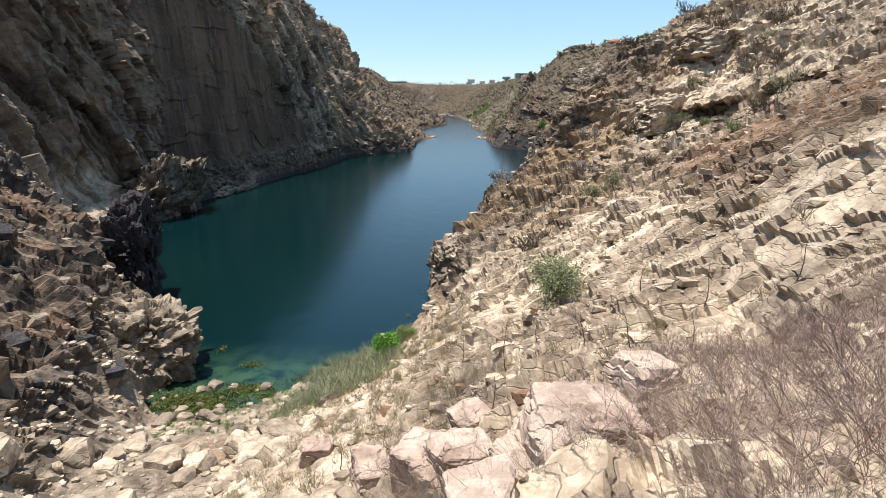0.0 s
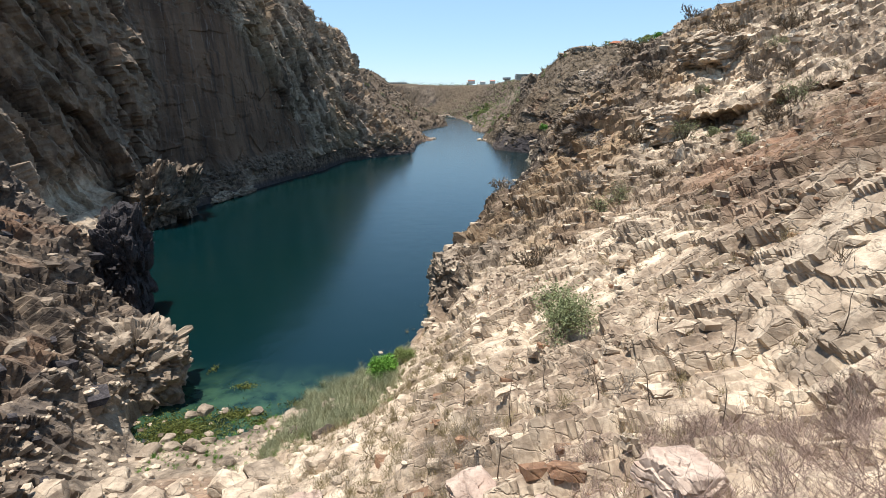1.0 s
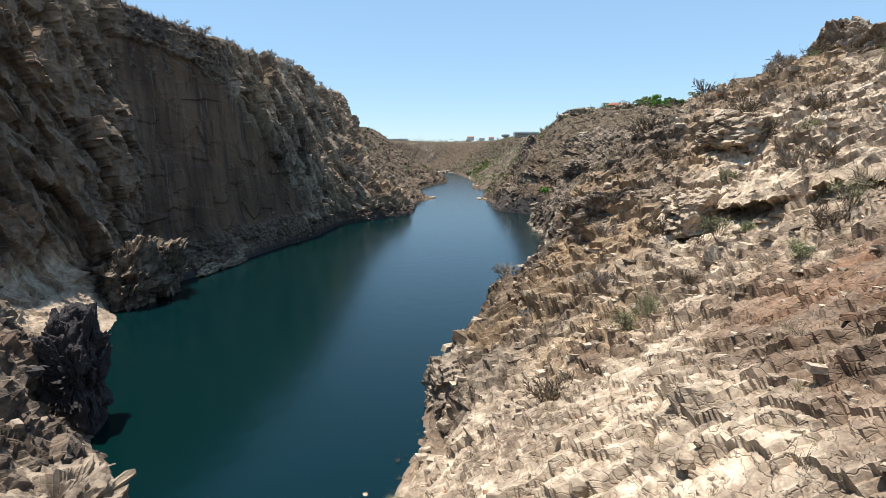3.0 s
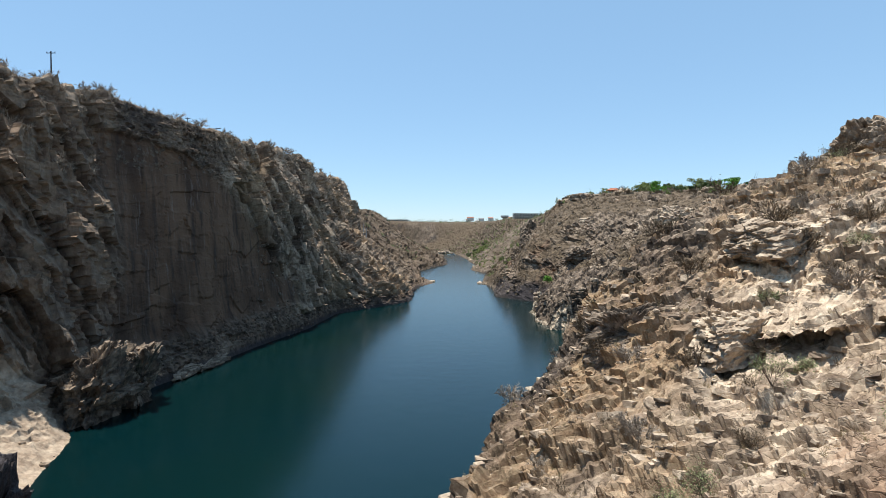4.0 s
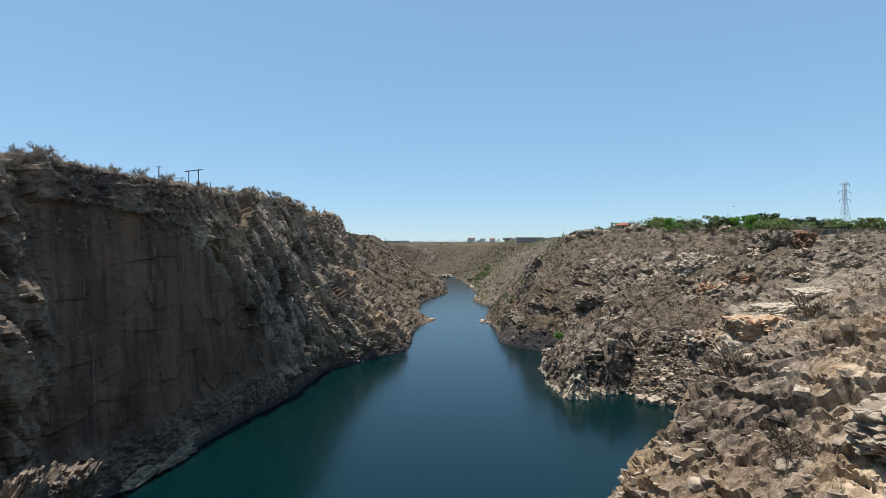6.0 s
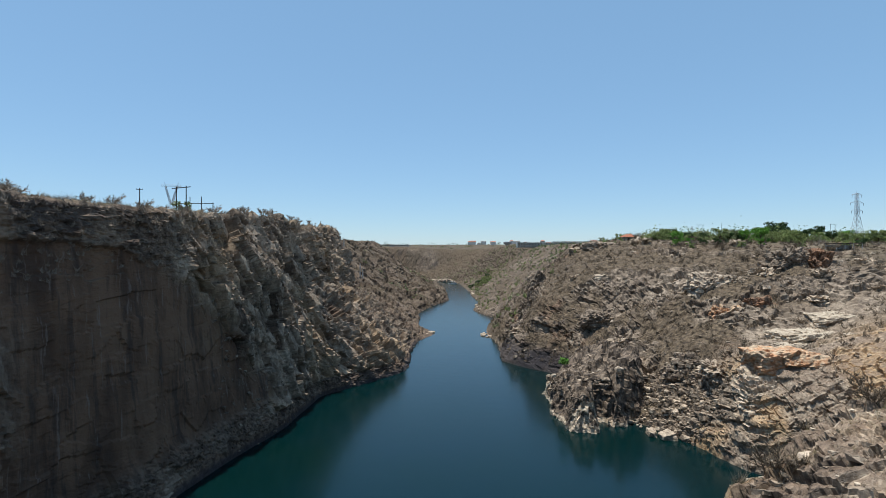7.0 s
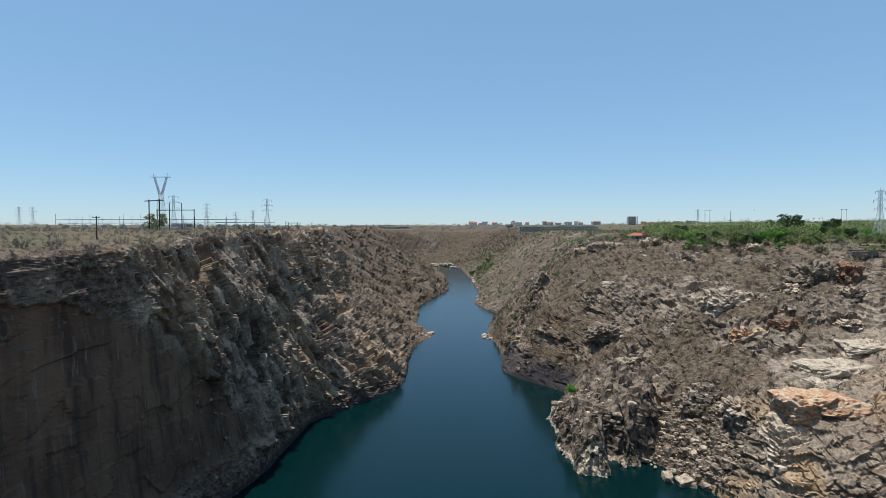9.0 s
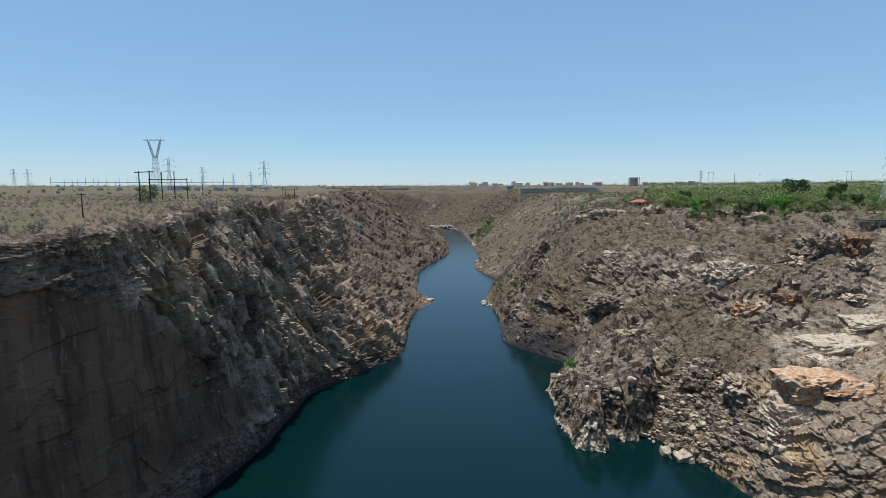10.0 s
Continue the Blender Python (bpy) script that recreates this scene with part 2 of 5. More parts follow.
# ---- the ground: one sheet from plateau to plateau, with the canyon and the river bed in it ----
# Each line runs along the canyon: (y, x, z).
LINES = [
    # far plateau, left
    [(-400, -4000, 100), (1500, -4000, 122), (4600, -4000, 134)],
    [(-400, -500, 78), (300, -520, 83), (640, -530, 84), (1150, -560, 90), (1500, -700, 95), (2200, -800, 104), (4600, -900, 128)],
    # plateau a little behind the brow
    [(-400, -140, 70), (92, -122, 77), (200, -112, 79), (310, -110, 81), (420, -112, 81), (500, -160, 82), (1150, -300, 88), (1400, -330, 92), (1500, -420, 88), (2200, -450, 104), (4600, -500, 128)],
    # brow of the big wall
    [(-400, -110, 66), (0, -105, 68), (60, -102, 70), (92, -98, 71), (120, -92, 73), (150, -86, 74.5), (182, -81, 75.3), (214, -77, 76), (267, -75, 77.5), (310, -74, 78), (403, -76, 78.5), (442, -78, 78),
     (465, -95, 76), (510, -122, 76), (620, -140, 78), (800, -125, 80), (1000, -120, 83), (1300, -170, 87), (1400, -270, 88), (1500, -330, 86), (2200, -350, 103), (4600, -350, 128)],
    # middle of the wall
    [(-400, -70, 45), (0, -62, 36), (46, -62, 30), (75, -74, 32), (92, -86, 36), (112, -91, 40), (125, -89, 42), (138, -84, 43), (150, -79, 44), (182, -78, 52), (225, -71.5, 55), (252, -65.5, 56), (285, -66, 58), (298, -65, 55),
     (330, -65, 50), (357, -64, 45), (400, -60, 42), (425, -61, 40), (470, -70, 36), (520, -82, 34), (645, -80, 30), (800, -48, 25), (957, -52, 26), (1288, -95, 28), (1400, -220, 28), (1480, -280, 60), (1500, -280, 85), (2200, -280, 103), (4600, -280, 128)],
    # foot of the wall
    [(-400, -40, 32), (0, -26, 17), (20, -28, 11), (35, -30, 9), (46, -34, 9), (60, -42, 11), (75, -52, 12), (92, -66, 8), (104, -79, 8.5), (112, -84, 9.5), (122, -84.5, 10), (132, -82, 12), (140, -79, 14), (160, -78.5, 14), (182, -75, 15),
     (225, -67.5, 16), (252, -60.5, 16), (298, -57, 18), (320, -46, 14), (353, -28, 11), (420, -34, 11), (462, -30, 6), (478, -25, 3), (496, -24, 3), (512, -32, 8), (645, -42, 9), (800, -6, 8), (957, -10, 8), (1288, -50, 8),
     (1400, -170, 8), (1480, -200, 45), (1500, -200, 85), (2200, -200, 103), (4600, -200, 128)],
    # shore, left
    [(-400, -30, 30), (0, -20, 14), (20, -22, 8.5), (30, -24, 5.5), (38, -26, 2.5), (44, -27.5, 0.5), (52, -29, -0.3), (60, -32, 0), (75, -43, 0), (92, -54, 0), (104, -63, 0), (113, -66.5, 0), (122, -69, 0), (132, -75, 0), (158, -75.5, 0),
     (182, -71, 0), (225, -64, 0), (252, -57, 0), (298, -54, 0), (320, -38, 0), (350, -18, 0), (372, -18, 0), (420, -19, 0), (462, -16, 0), (478, -9, 0), (496, -6, 0), (508, -12, 0), (520, -20, 0), (645, -24, 0), (730, -10, 0), (800, 8, 0), (957, 7, 0),
     (1100, -5, 0), (1288, -30, 0), (1400, -150, 0), (1480, -150, 30), (1500, -150, 84), (2200, -150, 103), (4600, -150, 128)],
    # river bed
    [(-400, -10, 30), (0, -13, 15), (10, -13, 12), (20, -13, 8.5), (33, -15, 4.6), (42, -16, 1.8), (48, -16, 0.4), (53, -16, -0.5), (62, -18, -3), (92, -25, -6), (180, -22, -7), (250, 0, -7), (300, 2, -7), (450, 8, -7), (600, 14, -7),
     (812, 24, -7), (1100, 22, -7), (1300, -5, -7), (1400, -90, -7), (1480, -100, 20), (1500, -100, 83), (2200, -100, 103), (4600, -100, 128)],
    # shore, right
    [(-400, -2, 32), (-20, -6, 24), (0, -6, 20), (10, -6, 17), (20, -6, 13), (33, -7, 9), (45, -7, 4.5), (55, -6, 2.2), (62, -4, 0.8), (71, -2.5, 0), (85, -1, 0), (95, 3, 0), (105, 8, 0), (113, 13, 0), (118, 20, 0),
     (122, 32, 0), (130, 50, 0), (140, 66, 0), (150, 82, 0), (160, 96, 0), (175, 108, 0), (195, 110, 0), (205, 101, 0), (212, 92, 0), (220, 88, 0), (238, 84, 0), (252, 78, 0), (270, 66, 0), (300, 55, 0), (341, 61, 0), (360, 45, 0), (377, 35, 0), (439, 38, 0),
     (485, 36, 0), (527, 37, 0), (562, 48, 0), (590, 52, 0), (622, 42, 0), (670, 29, 0), (720, 37, 0), (773, 45, 0), (869, 41, 0), (965, 41, 0), (1128, 34, 0), (1210, 30, 0), (1300, 20, 0), (1400, -40, 0), (1480, -50, 20), (1500, -50, 80), (2200, -50, 103), (4600, -50, 128)],
    # foot of the right slope
    [(-400, 6, 35), (-20, 3, 26), (0, 3, 24.5), (10, 3, 22), (20, 4, 17), (30, 4.5, 14.2), (37, 5, 14), (45, 3, 12), (55, 2.5, 10), (65, 2, 8.5), (85, 3.3, 9), (101, 8, 10.5), (108, 13.7, 12.5), (113, 17, 17), (118, 24, 18),
     (122, 37, 20), (130, 54, 20), (140, 70, 20), (150, 88, 18), (160, 102, 16), (175, 115, 14), (195, 117, 10), (205, 107, 11), (212, 98, 14), (218, 93, 14), (224, 94, 18), (231, 93, 19), (238, 92, 16), (252, 90, 12), (270, 80, 12), (300, 66, 10), (341, 68, 13), (360, 56, 15), (377, 46, 14), (439, 50, 14),
     (485, 45, 14), (607, 66, 15), (767, 60, 14), (869, 66, 15), (1200, 80, 15), (1400, 20, 15), (1480, 10, 40), (1500, 10, 77), (2200, 10, 103), (4600, 10, 128)],
    # first brow of the right slope
    [(-400, 14, 38), (0, 10, 27), (10, 9, 24), (20, 13, 20), (30, 14.3, 20.5), (37, 14.7, 22), (55, 15, 18), (75, 18, 16), (85, 17, 16), (94, 22, 21), (103, 24, 25), (111, 28, 32), (117, 31, 34.5), (122, 41, 38), (130, 60, 39),
     (140, 76, 40), (150, 94, 36), (160, 108, 34), (175, 125, 28), (195, 128, 20), (205, 116, 17), (212, 107, 21), (219, 104, 27), (225, 103, 31), (231, 99, 29.5), (245, 101, 30), (262, 103, 29), (280, 96, 26), (306, 94, 22.5), (340, 84, 29), (377, 60, 36), (439, 66, 40), (485, 68, 40), (607, 90, 34), (767, 90, 34),
     (869, 100, 34), (1200, 120, 34), (1400, 70, 34), (1480, 60, 55), (1500, 60, 77), (2200, 60, 103), (4600, 60, 128)],
    # middle of the right slope
    [(-400, 25, 42), (0, 20, 31), (27, 20, 27), (40, 24, 26), (55, 30, 25), (77, 36, 24), (85, 41, 29), (92, 43.5, 36.5), (100, 45, 40), (108, 47, 43.5), (117, 46, 45), (122, 50, 45), (130, 67, 46), (140, 84, 46), (150, 102, 46),
     (160, 118, 44), (175, 140, 40), (195, 148, 34), (205, 138, 28), (219, 122, 30), (228, 118, 34), (245, 130, 33), (262, 143, 34), (270, 131, 38), (283, 121, 41), (300, 121, 50), (340, 110, 46), (377, 90, 53), (439, 95, 69), (485, 99, 69), (607, 128, 66), (767, 135, 58), (869, 140, 60), (1200, 160, 70),
     (1400, 120, 74), (1500, 110, 79), (2200, 110, 103), (4600, 110, 128)],
    # brow of the right plateau
    [(-400, 70, 58), (0, 55, 46), (60, 60, 42), (85, 60, 46), (100, 64, 50), (118, 72, 53), (134, 100, 52), (150, 130, 52), (175, 170, 50), (200, 185, 46), (230, 176, 46), (260, 172, 48), (283, 170, 53), (306, 171, 60), (377, 155, 67.5), (440, 130, 74), (485, 136, 74.5), (607, 165, 75),
     (1000, 185, 79), (1230, 190, 80), (1400, 170, 88), (1500, 170, 86), (2200, 170, 104), (4600, 170, 128)],
    [(-400, 350, 66), (100, 330, 64), (300, 330, 68), (600, 360, 77), (1000, 380, 80), (1240, 380, 80), (1500, 400, 94), (2200, 420, 104), (4600, 500, 128)],
    [(-400, 4000, 100), (1500, 4000, 122), (4600, 4000, 134)],
]
CUTS = [26, 40, 26, 70, 60, 30, 22, 22, 44, 60, 70, 70, 50, 26]     # strips between neighbouring lines
STEPS = np.concatenate([np.arange(-400, -20, 40), np.arange(-20, 4, 2.0), np.arange(4, 14, 0.3), np.arange(14, 60, 0.22), np.arange(60, 112, 0.3), np.arange(112, 136, 0.3), np.arange(136, 200, 0.8), np.arange(200, 236, 0.4), np.arange(236, 320, 0.6), np.arange(320, 520, 1.4), np.arange(520, 1000, 2.6),
                        np.arange(1000, 1400, 4.5), np.arange(1400, 1520, 3.0), np.arange(1520, 1800, 40.0), np.arange(1800, 4601, 400.0)])


def along(line):
    """Samples a line at every step, with its corners rounded."""
    k = np.array(line, float)
    out = np.zeros((len(STEPS), 3))
    spread = np.interp(STEPS, [0, 60, 300, 520, 1400], [2.0, 2.0, 4.0, 10.0, 14.0])
    for w in (-1.0, -0.5, 0.0, 0.5, 1.0):
        at = np.clip(STEPS + w * spread, k[0, 0], k[-1, 0])
        out[:, 0] += np.interp(at, k[:, 0], k[:, 1]) / 5
        out[:, 2] += np.interp(at, k[:, 0], k[:, 2]) / 5
    out[:, 1] = STEPS
    return out


rails = [along(l) for l in LINES]
cols, lane = [], []
for i, n in enumerate(CUTS):
    f = np.arange(n) / n
    if i == 0:
        f = 1 - (1 - f) ** 2.2
    if i == len(CUTS) - 1:
        f = f ** 2.2
    for v in f:
        cols.append(rails[i] * (1 - v) + rails[i + 1] * v)
        lane.append(i + v)
cols.append(rails[-1])
lane.append(len(CUTS))
grid = np.stack(cols, 1)                      # steps, columns, xyz
lane = np.array(lane)
# soften the folds between the strips, but for the brows and shores
for _ in range(3):
    inner = (grid[:, :-2] + 2 * grid[:, 1:-1] + grid[:, 2:]) / 4
    grid[:, 1:-1] = inner
NS, NC = grid.shape[:2]


def normals(g):
    du = np.gradient(g, axis=1)
    dv = np.gradient(g, axis=0)
    n = np.cross(du, dv)
    return n / np.maximum(np.linalg.norm(n, axis=2, keepdims=True), 1e-9)


base_n = normals(grid)
P = grid.reshape(-1, 3)
N = base_n.reshape(-1, 3)
LANE = np.broadcast_to(lane, (NS, NC)).reshape(-1)
X, Y, Z = P[:, 0].copy(), P[:, 1].copy(), P[:, 2].copy()
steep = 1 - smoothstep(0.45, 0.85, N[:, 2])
rim = 61.5 + 3.0 * np.abs(fractal(np.stack([Y, 0 * Y, 0 * Y], 1), 26.0, 2, 77)) * 2 + 1.5 * fractal(P, 5.0, 3, 78)        # where the bare face begins under the broken rim
wall_end = np.interp(Z, [0, 12, 43, 62], [285, 262, 226, 202]) + 9 * fractal(P, 14.0, 3, 79)
bare = smoothstep(3.0, 3.03, LANE) * smoothstep(rim + 0.4, rim - 0.4, Z) * (1 - smoothstep(5.1, 5.5, LANE)) * smoothstep(146, 160, Y + 7 * fractal(P, 16.0, 3, 80)) * smoothstep(wall_end + 5, wall_end - 5, Y)
wallness = np.maximum(bare, smoothstep(3.0, 3.25, LANE) * (1 - smoothstep(4.9, 5.3, LANE)) * smoothstep(100, 120, Y) * (1 - smoothstep(146, 160, Y)) * 0.55)
plateau = np.clip(1 - smoothstep(2.6, 3.0, LANE) + smoothstep(12.0, 12.6, LANE), 0, 1)
rocky = (1 - plateau) * smoothstep(-8, 1, Z)
n_big = fractal(P, 30.0, 4, 3)
n_mid = fractal(P, 9.0, 4, 11)

# rock relief, pushed out along the sheet's normal: broad bulges, big blocks, slabs and rubble
lean = np.stack([P[:, 0] * 0.92 + P[:, 2] * 0.38, P[:, 1], P[:, 2] * 0.92 - P[:, 0] * 0.38], 1)
lean = lean + 0.25 * n_mid[:, None]
b1, e1 = blocks(lean, (9, 10, 6.5), 5, 0.45)
b2, e2 = blocks(lean, (3.8, 4.8, 2.0), 6, 0.4)
b3, e3 = blocks(lean, (1.4, 1.9, 0.75), 7, 0.45)
b4 = blocks(lean, (0.62, 0.7, 0.36), 8, 0.8)[0]
relief = 2.0 * n_big + 1.1 * n_mid + 1.1 * b1 + 0.8 * b2 + 0.36 * b3 + 0.13 * b4 - 0.5 * smoothstep(0.09, 0.0, e2) - 0.25 * smoothstep(0.1, 0.0, e3)
# slope beyond the inlet: rock masses standing out of smoother ground under scrub
rock_zone = smoothstep(-0.10, 0.16, fractal(P, 26.0, 3, 91) + 0.5 * fractal(P, 8.0, 3, 92))
hill = (LANE > 8.0) * smoothstep(232, 262, Y) * (1 - smoothstep(900, 1300, Y))
hill_relief = 2.0 * n_big + 1.0 * n_mid + (0.4 + 0.95 * rock_zone) * (1.5 * b1 + (0.9 * b2 + 0.10 * b3) * smoothstep(560, 430, Y)) - rock_zone * smoothstep(560, 430, Y) * (1.1 * smoothstep(0.06, 0.0, e1) + 0.6 * smoothstep(0.1, 0.0, e2))
relief = relief * (1 - hill) + hill_relief * hill
near = (LANE > 8.2) * (1 - smoothstep(56, 66, Y))
fold = 0.6 * n_mid + fractal(P, 3.0, 3, 13)
q1 = ledges(P, 18, 4.6, 6.5, 101, fold)[0]
q2, o2 = ledges(P, -8, 1.75, 2.7, 102, fold)
q3 = ledges(P, 12, 0.72, 1.1, 103, fold)[0]
q4 = ledges(P, 74, 3.2, 4.2, 104, fold)[0]
flow = smoothstep(0.1, 0.5, fractal(P, 12.0, 3, 19))        # smoother bare slabs between the broken beds
near_relief = 2.0 * n_big + 1.1 * n_mid + 0.45 * b1 + 0.12 * b2 + 0.05 * b3 + 0.75 * q1 + 0.5 * q4 + (1 - 0.85 * flow) * (1 - 0.45 * smoothstep(34, 48, Y)) * (0.40 * q2 + 0.16 * q3) - 0.35 * smoothstep(0.05, 0.0, e1)
relief = relief * (1 - near) + near_relief * near
# big slabs on the slope near the inlet
slabby = (LANE > 8.6) * smoothstep(50, 66, Y) * (1 - smoothstep(118, 126, Y))
c1, k1 = blocks_in(slabby, lean, (5.5, 8.0, 1.7), 25, 0.25)
q5 = ledges(P, 24, 8.0, 11.0, 105, fold)[0]
q6, o6 = ledges(P, 8, 3.1, 4.2, 106, fold)
slab_relief = 2.0 * n_big + 1.1 * n_mid + 0.8 * b1 + 0.6 * c1 + 0.2 * b3 + 0.85 * q5 + (1 - 0.8 * flow) * (0.55 * q6 + 0.2 * q2) + 0.7 * q4 - 0.5 * smoothstep(0.07, 0.0, k1)
relief = relief * (1 - slabby) + slab_relief * slabby
# layered cliff above the inlet
layered = (LANE > 8.2) * smoothstep(202, 210, Y) * (1 - smoothstep(240, 262, Y)) * smoothstep(82, 92, X)
d1, h1 = blocks_in(layered, lean * (1, 1, 1) + 0.6 * n_mid[:, None], (10, 9, 1.5), 27, 0.15)
d2, h2 = blocks_in(layered, lean, (4.0, 4.5, 2.6), 28, 0.3)
relief = relief * (1 - layered) + layered * (2.0 * n_big + 1.0 * n_mid + 0.9 * d1 + 0.7 * d2 + 0.12 * b3 - 0.6 * (h2 < 0.05))
# far left slope: steep beds that run down and away, standing out as ribs
ribs = np.stack([P @ np.array((0.38, 0.36, -0.85)), P @ np.array((0.20, -0.93, -0.30)), P @ np.array((0.90, 0.05, 0.43))], 1) + 0.8 * n_mid[:, None]
ribby = (LANE < 5.6) * smoothstep(205, 250, Y + 12 * n_mid + np.interp(Z, [10, 60], [-18, 14]))
r1, g1 = blocks_in(ribby, ribs, (26, 7.5, 9), 15, 0.9)
r2, g2 = blocks_in(ribby, ribs, (9, 2.6, 3), 16, 0.9)
r3 = blocks_in(ribby, ribs, (2.6, 1.1, 1.1), 17, 0.9)[0]
rib_relief = 2.2 * n_big + 3.2 * r1 + (1.9 * r2 + 0.25 * r3) * smoothstep(620, 430, Y) - 1.0 * smoothstep(0.08, 0.0, g1)
relief = relief * (1 - ribby) + rib_relief * ribby
bank = (LANE < 6.4) * (1 - smoothstep(92, 112, Y))
q7 = ledges(P, -40, 5.0, 6.0, 107, fold)[0]
q8 = ledges(P, -70, 2.0, 2.6, 108, fold)[0]
relief = relief * (1 - bank) + bank * (2.0 * n_big + 1.2 * n_mid + 1.1 * b1 + 0.7 * b2 + 0.12 * b3 + 1.3 * q7 + 0.6 * q8)
# steep ribs with ledges that run down and away on the shaded wall's near end
steps = np.stack([P @ np.array((0.0, 0.42, -0.91)), P @ np.array((0.15, -0.9, -0.41)), P[:, 0]], 1) + 0.8 * n_mid[:, None]
stepped = (LANE < 5.3) * (LANE > 2.9) * smoothstep(84, 104, Y) * (1 - smoothstep(150, 172, Y + 10 * n_mid))
s1, f1 = blocks_in(stepped, steps, (30, 5.5, 8), 45, 1.0)
s2, f2 = blocks_in(stepped, steps, (8, 1.9, 2.5), 46, 0.9)
relief = relief * (1 - stepped) + stepped * (2.2 * n_big + 2.3 * s1 + 1.2 * s2 + 0.2 * b3)
smooth_wall = 2.0 * n_big + 0.5 * n_mid + 0.10 * b2 + 0.45 * b1 + 0.9 * fractal(P * (1, 1, 0.25), 6.0, 3, 23)
relief = relief * (1 - 0.92 * bare) + (smooth_wall - 1.9) * 0.92 * bare
near_shore = smoothstep(0.0, 5.0, Z) * 0.75 + 0.25 * (1 - (LANE < 7) * smoothstep(160, 185, Y) * (1 - smoothstep(300, 320, Y)))
amount = rocky * near_shore * np.interp(Y, [-400, 0, 50, 120, 210, 300, 900, 1400, 1520], [0.3, 0.6, 0.8, 0.9, 0.8, 0.85, 0.85, 1.4, 0.4])
beach = smoothstep(5.2, 6.2, LANE) * (1 - smoothstep(8.0, 8.7, LANE)) * (1 - smoothstep(48, 62, Y))
amount = amount * (1 - 0.75 * beach)
slab = (LANE < 7) * smoothstep(19, 11, Z) * smoothstep(98, 106, Y) * (1 - smoothstep(126, 134, Y))
amount = amount * (1 - 0.6 * slab)
shift = relief * amount + plateau * (0.7 * n_mid + 0.9 * n_big) * np.interp(np.abs(X), [100, 600], [1, 0.3])
D = P + N * shift[:, None]
D[:, 2] = np.where((Z < 0.3) & (LANE > 6.05) & (LANE < 7.95) & (Y > 54), np.minimum(D[:, 2], -0.25), D[:, 2])

# overhanging lips of rock on the right slope: (x, y, half width, height, slant)
for lx, ly, half, tall, slant in ((38.5, 85.0, 7.5, 2.3, 0.34), (44.0, 70.0, 5.0, 1.4, 0.25)):
    home = np.argmin((P[:, 0] - lx) ** 2 + (P[:, 1] - ly) ** 2)
    across = (D[:, 0] - lx) * 0.8 - (D[:, 1] - ly) * 0.6
    rise = D[:, 2] - Z[home] - slant * across - 0.8 * n_mid
    close = smoothstep(half, 0.6 * half, np.abs(across)) * smoothstep(2.2 * half, 1.4 * half, np.hypot(D[:, 0] - lx, D[:, 1] - ly))
    move = close * (tall * smoothstep(-0.1, 0.1, rise) * smoothstep(1.3 * tall, 0.5 * tall, rise) - 1.3 * tall * smoothstep(0.1, -0.1, rise) * smoothstep(-1.5 * tall, -0.6 * tall, rise))
    D[:, 0] -= 0.6 * move
    D[:, 1] -= 0.8 * move
toe = (LANE > 5.0) * (LANE < 6.06) * (Y > 130) + (LANE > 7.94) * (LANE < 9.0) * (Y > 205)
D[:, 2] = D[:, 2] - toe * 1.8 * smoothstep(2.2, 0.2, D[:, 2]) * (1 - smoothstep(440, 470, Y) * (1 - smoothstep(510, 530, Y)))
pool = ((D[:, 0] + 24) / 6.5) ** 2 + ((D[:, 1] - 49.5) / 5.0) ** 2 < 1
D[:, 2] = np.where(pool, np.minimum(D[:, 2], -0.12), D[:, 2])

mesh = bpy.data.meshes.new("ground")
quad = (np.arange(NS - 1)[:, None] * NC + np.arange(NC - 1)[None]).reshape(-1)
loops = np.stack([quad, quad + 1, quad + NC + 1, quad + NC], 1).astype(np.int32)
mesh.vertices.add(NS * NC)
mesh.vertices.foreach_set("co", D.astype(np.float32).reshape(-1))
mesh.loops.add(loops.size)
mesh.loops.foreach_set("vertex_index", loops.reshape(-1))
mesh.polygons.add(len(loops))
mesh.polygons.foreach_set("loop_start", np.arange(0, loops.size, 4, dtype=np.int32))
mesh.polygons.foreach_set("loop_total", np.full(len(loops), 4, np.int32))
mesh.polygons.foreach_set("use_smooth", np.zeros(len(loops), bool))
mesh.update()


def layer(name, values):
    a = mesh.attributes.new(name, "FLOAT", "POINT")
    a.data.foreach_set("value", np.clip(values, 0, 1).astype(np.float32))


DN = normals(D.reshape(NS, NC, 3)).reshape(-1, 3)
flat = smoothstep(0.6, 0.92, DN[:, 2])
right = (LANE >= 7).astype(float)
n_patch = fractal(P, 14.0, 4, 31)
n_zone = fractal(P, 45.0, 3, 41)
pale = right * (1 - smoothstep(190, 250, Y)) * (1 - 0.6 * smoothstep(60, 85, Y) * (1 - smoothstep(10.3, 11.0, LANE))) * smoothstep(-0.35, 0.25, n_patch + 0.35) + 0.3 * beach
band = right * smoothstep(10.1, 10.6, LANE) * (1 - smoothstep(11.2, 11.7, LANE)) * smoothstep(29, 37, Y) * (1 - smoothstep(48, 60, Y))
pale *= 1 - 0.6 * band
mid_slope = right * smoothstep(62, 80, Y) * (1 - smoothstep(190, 220, Y))
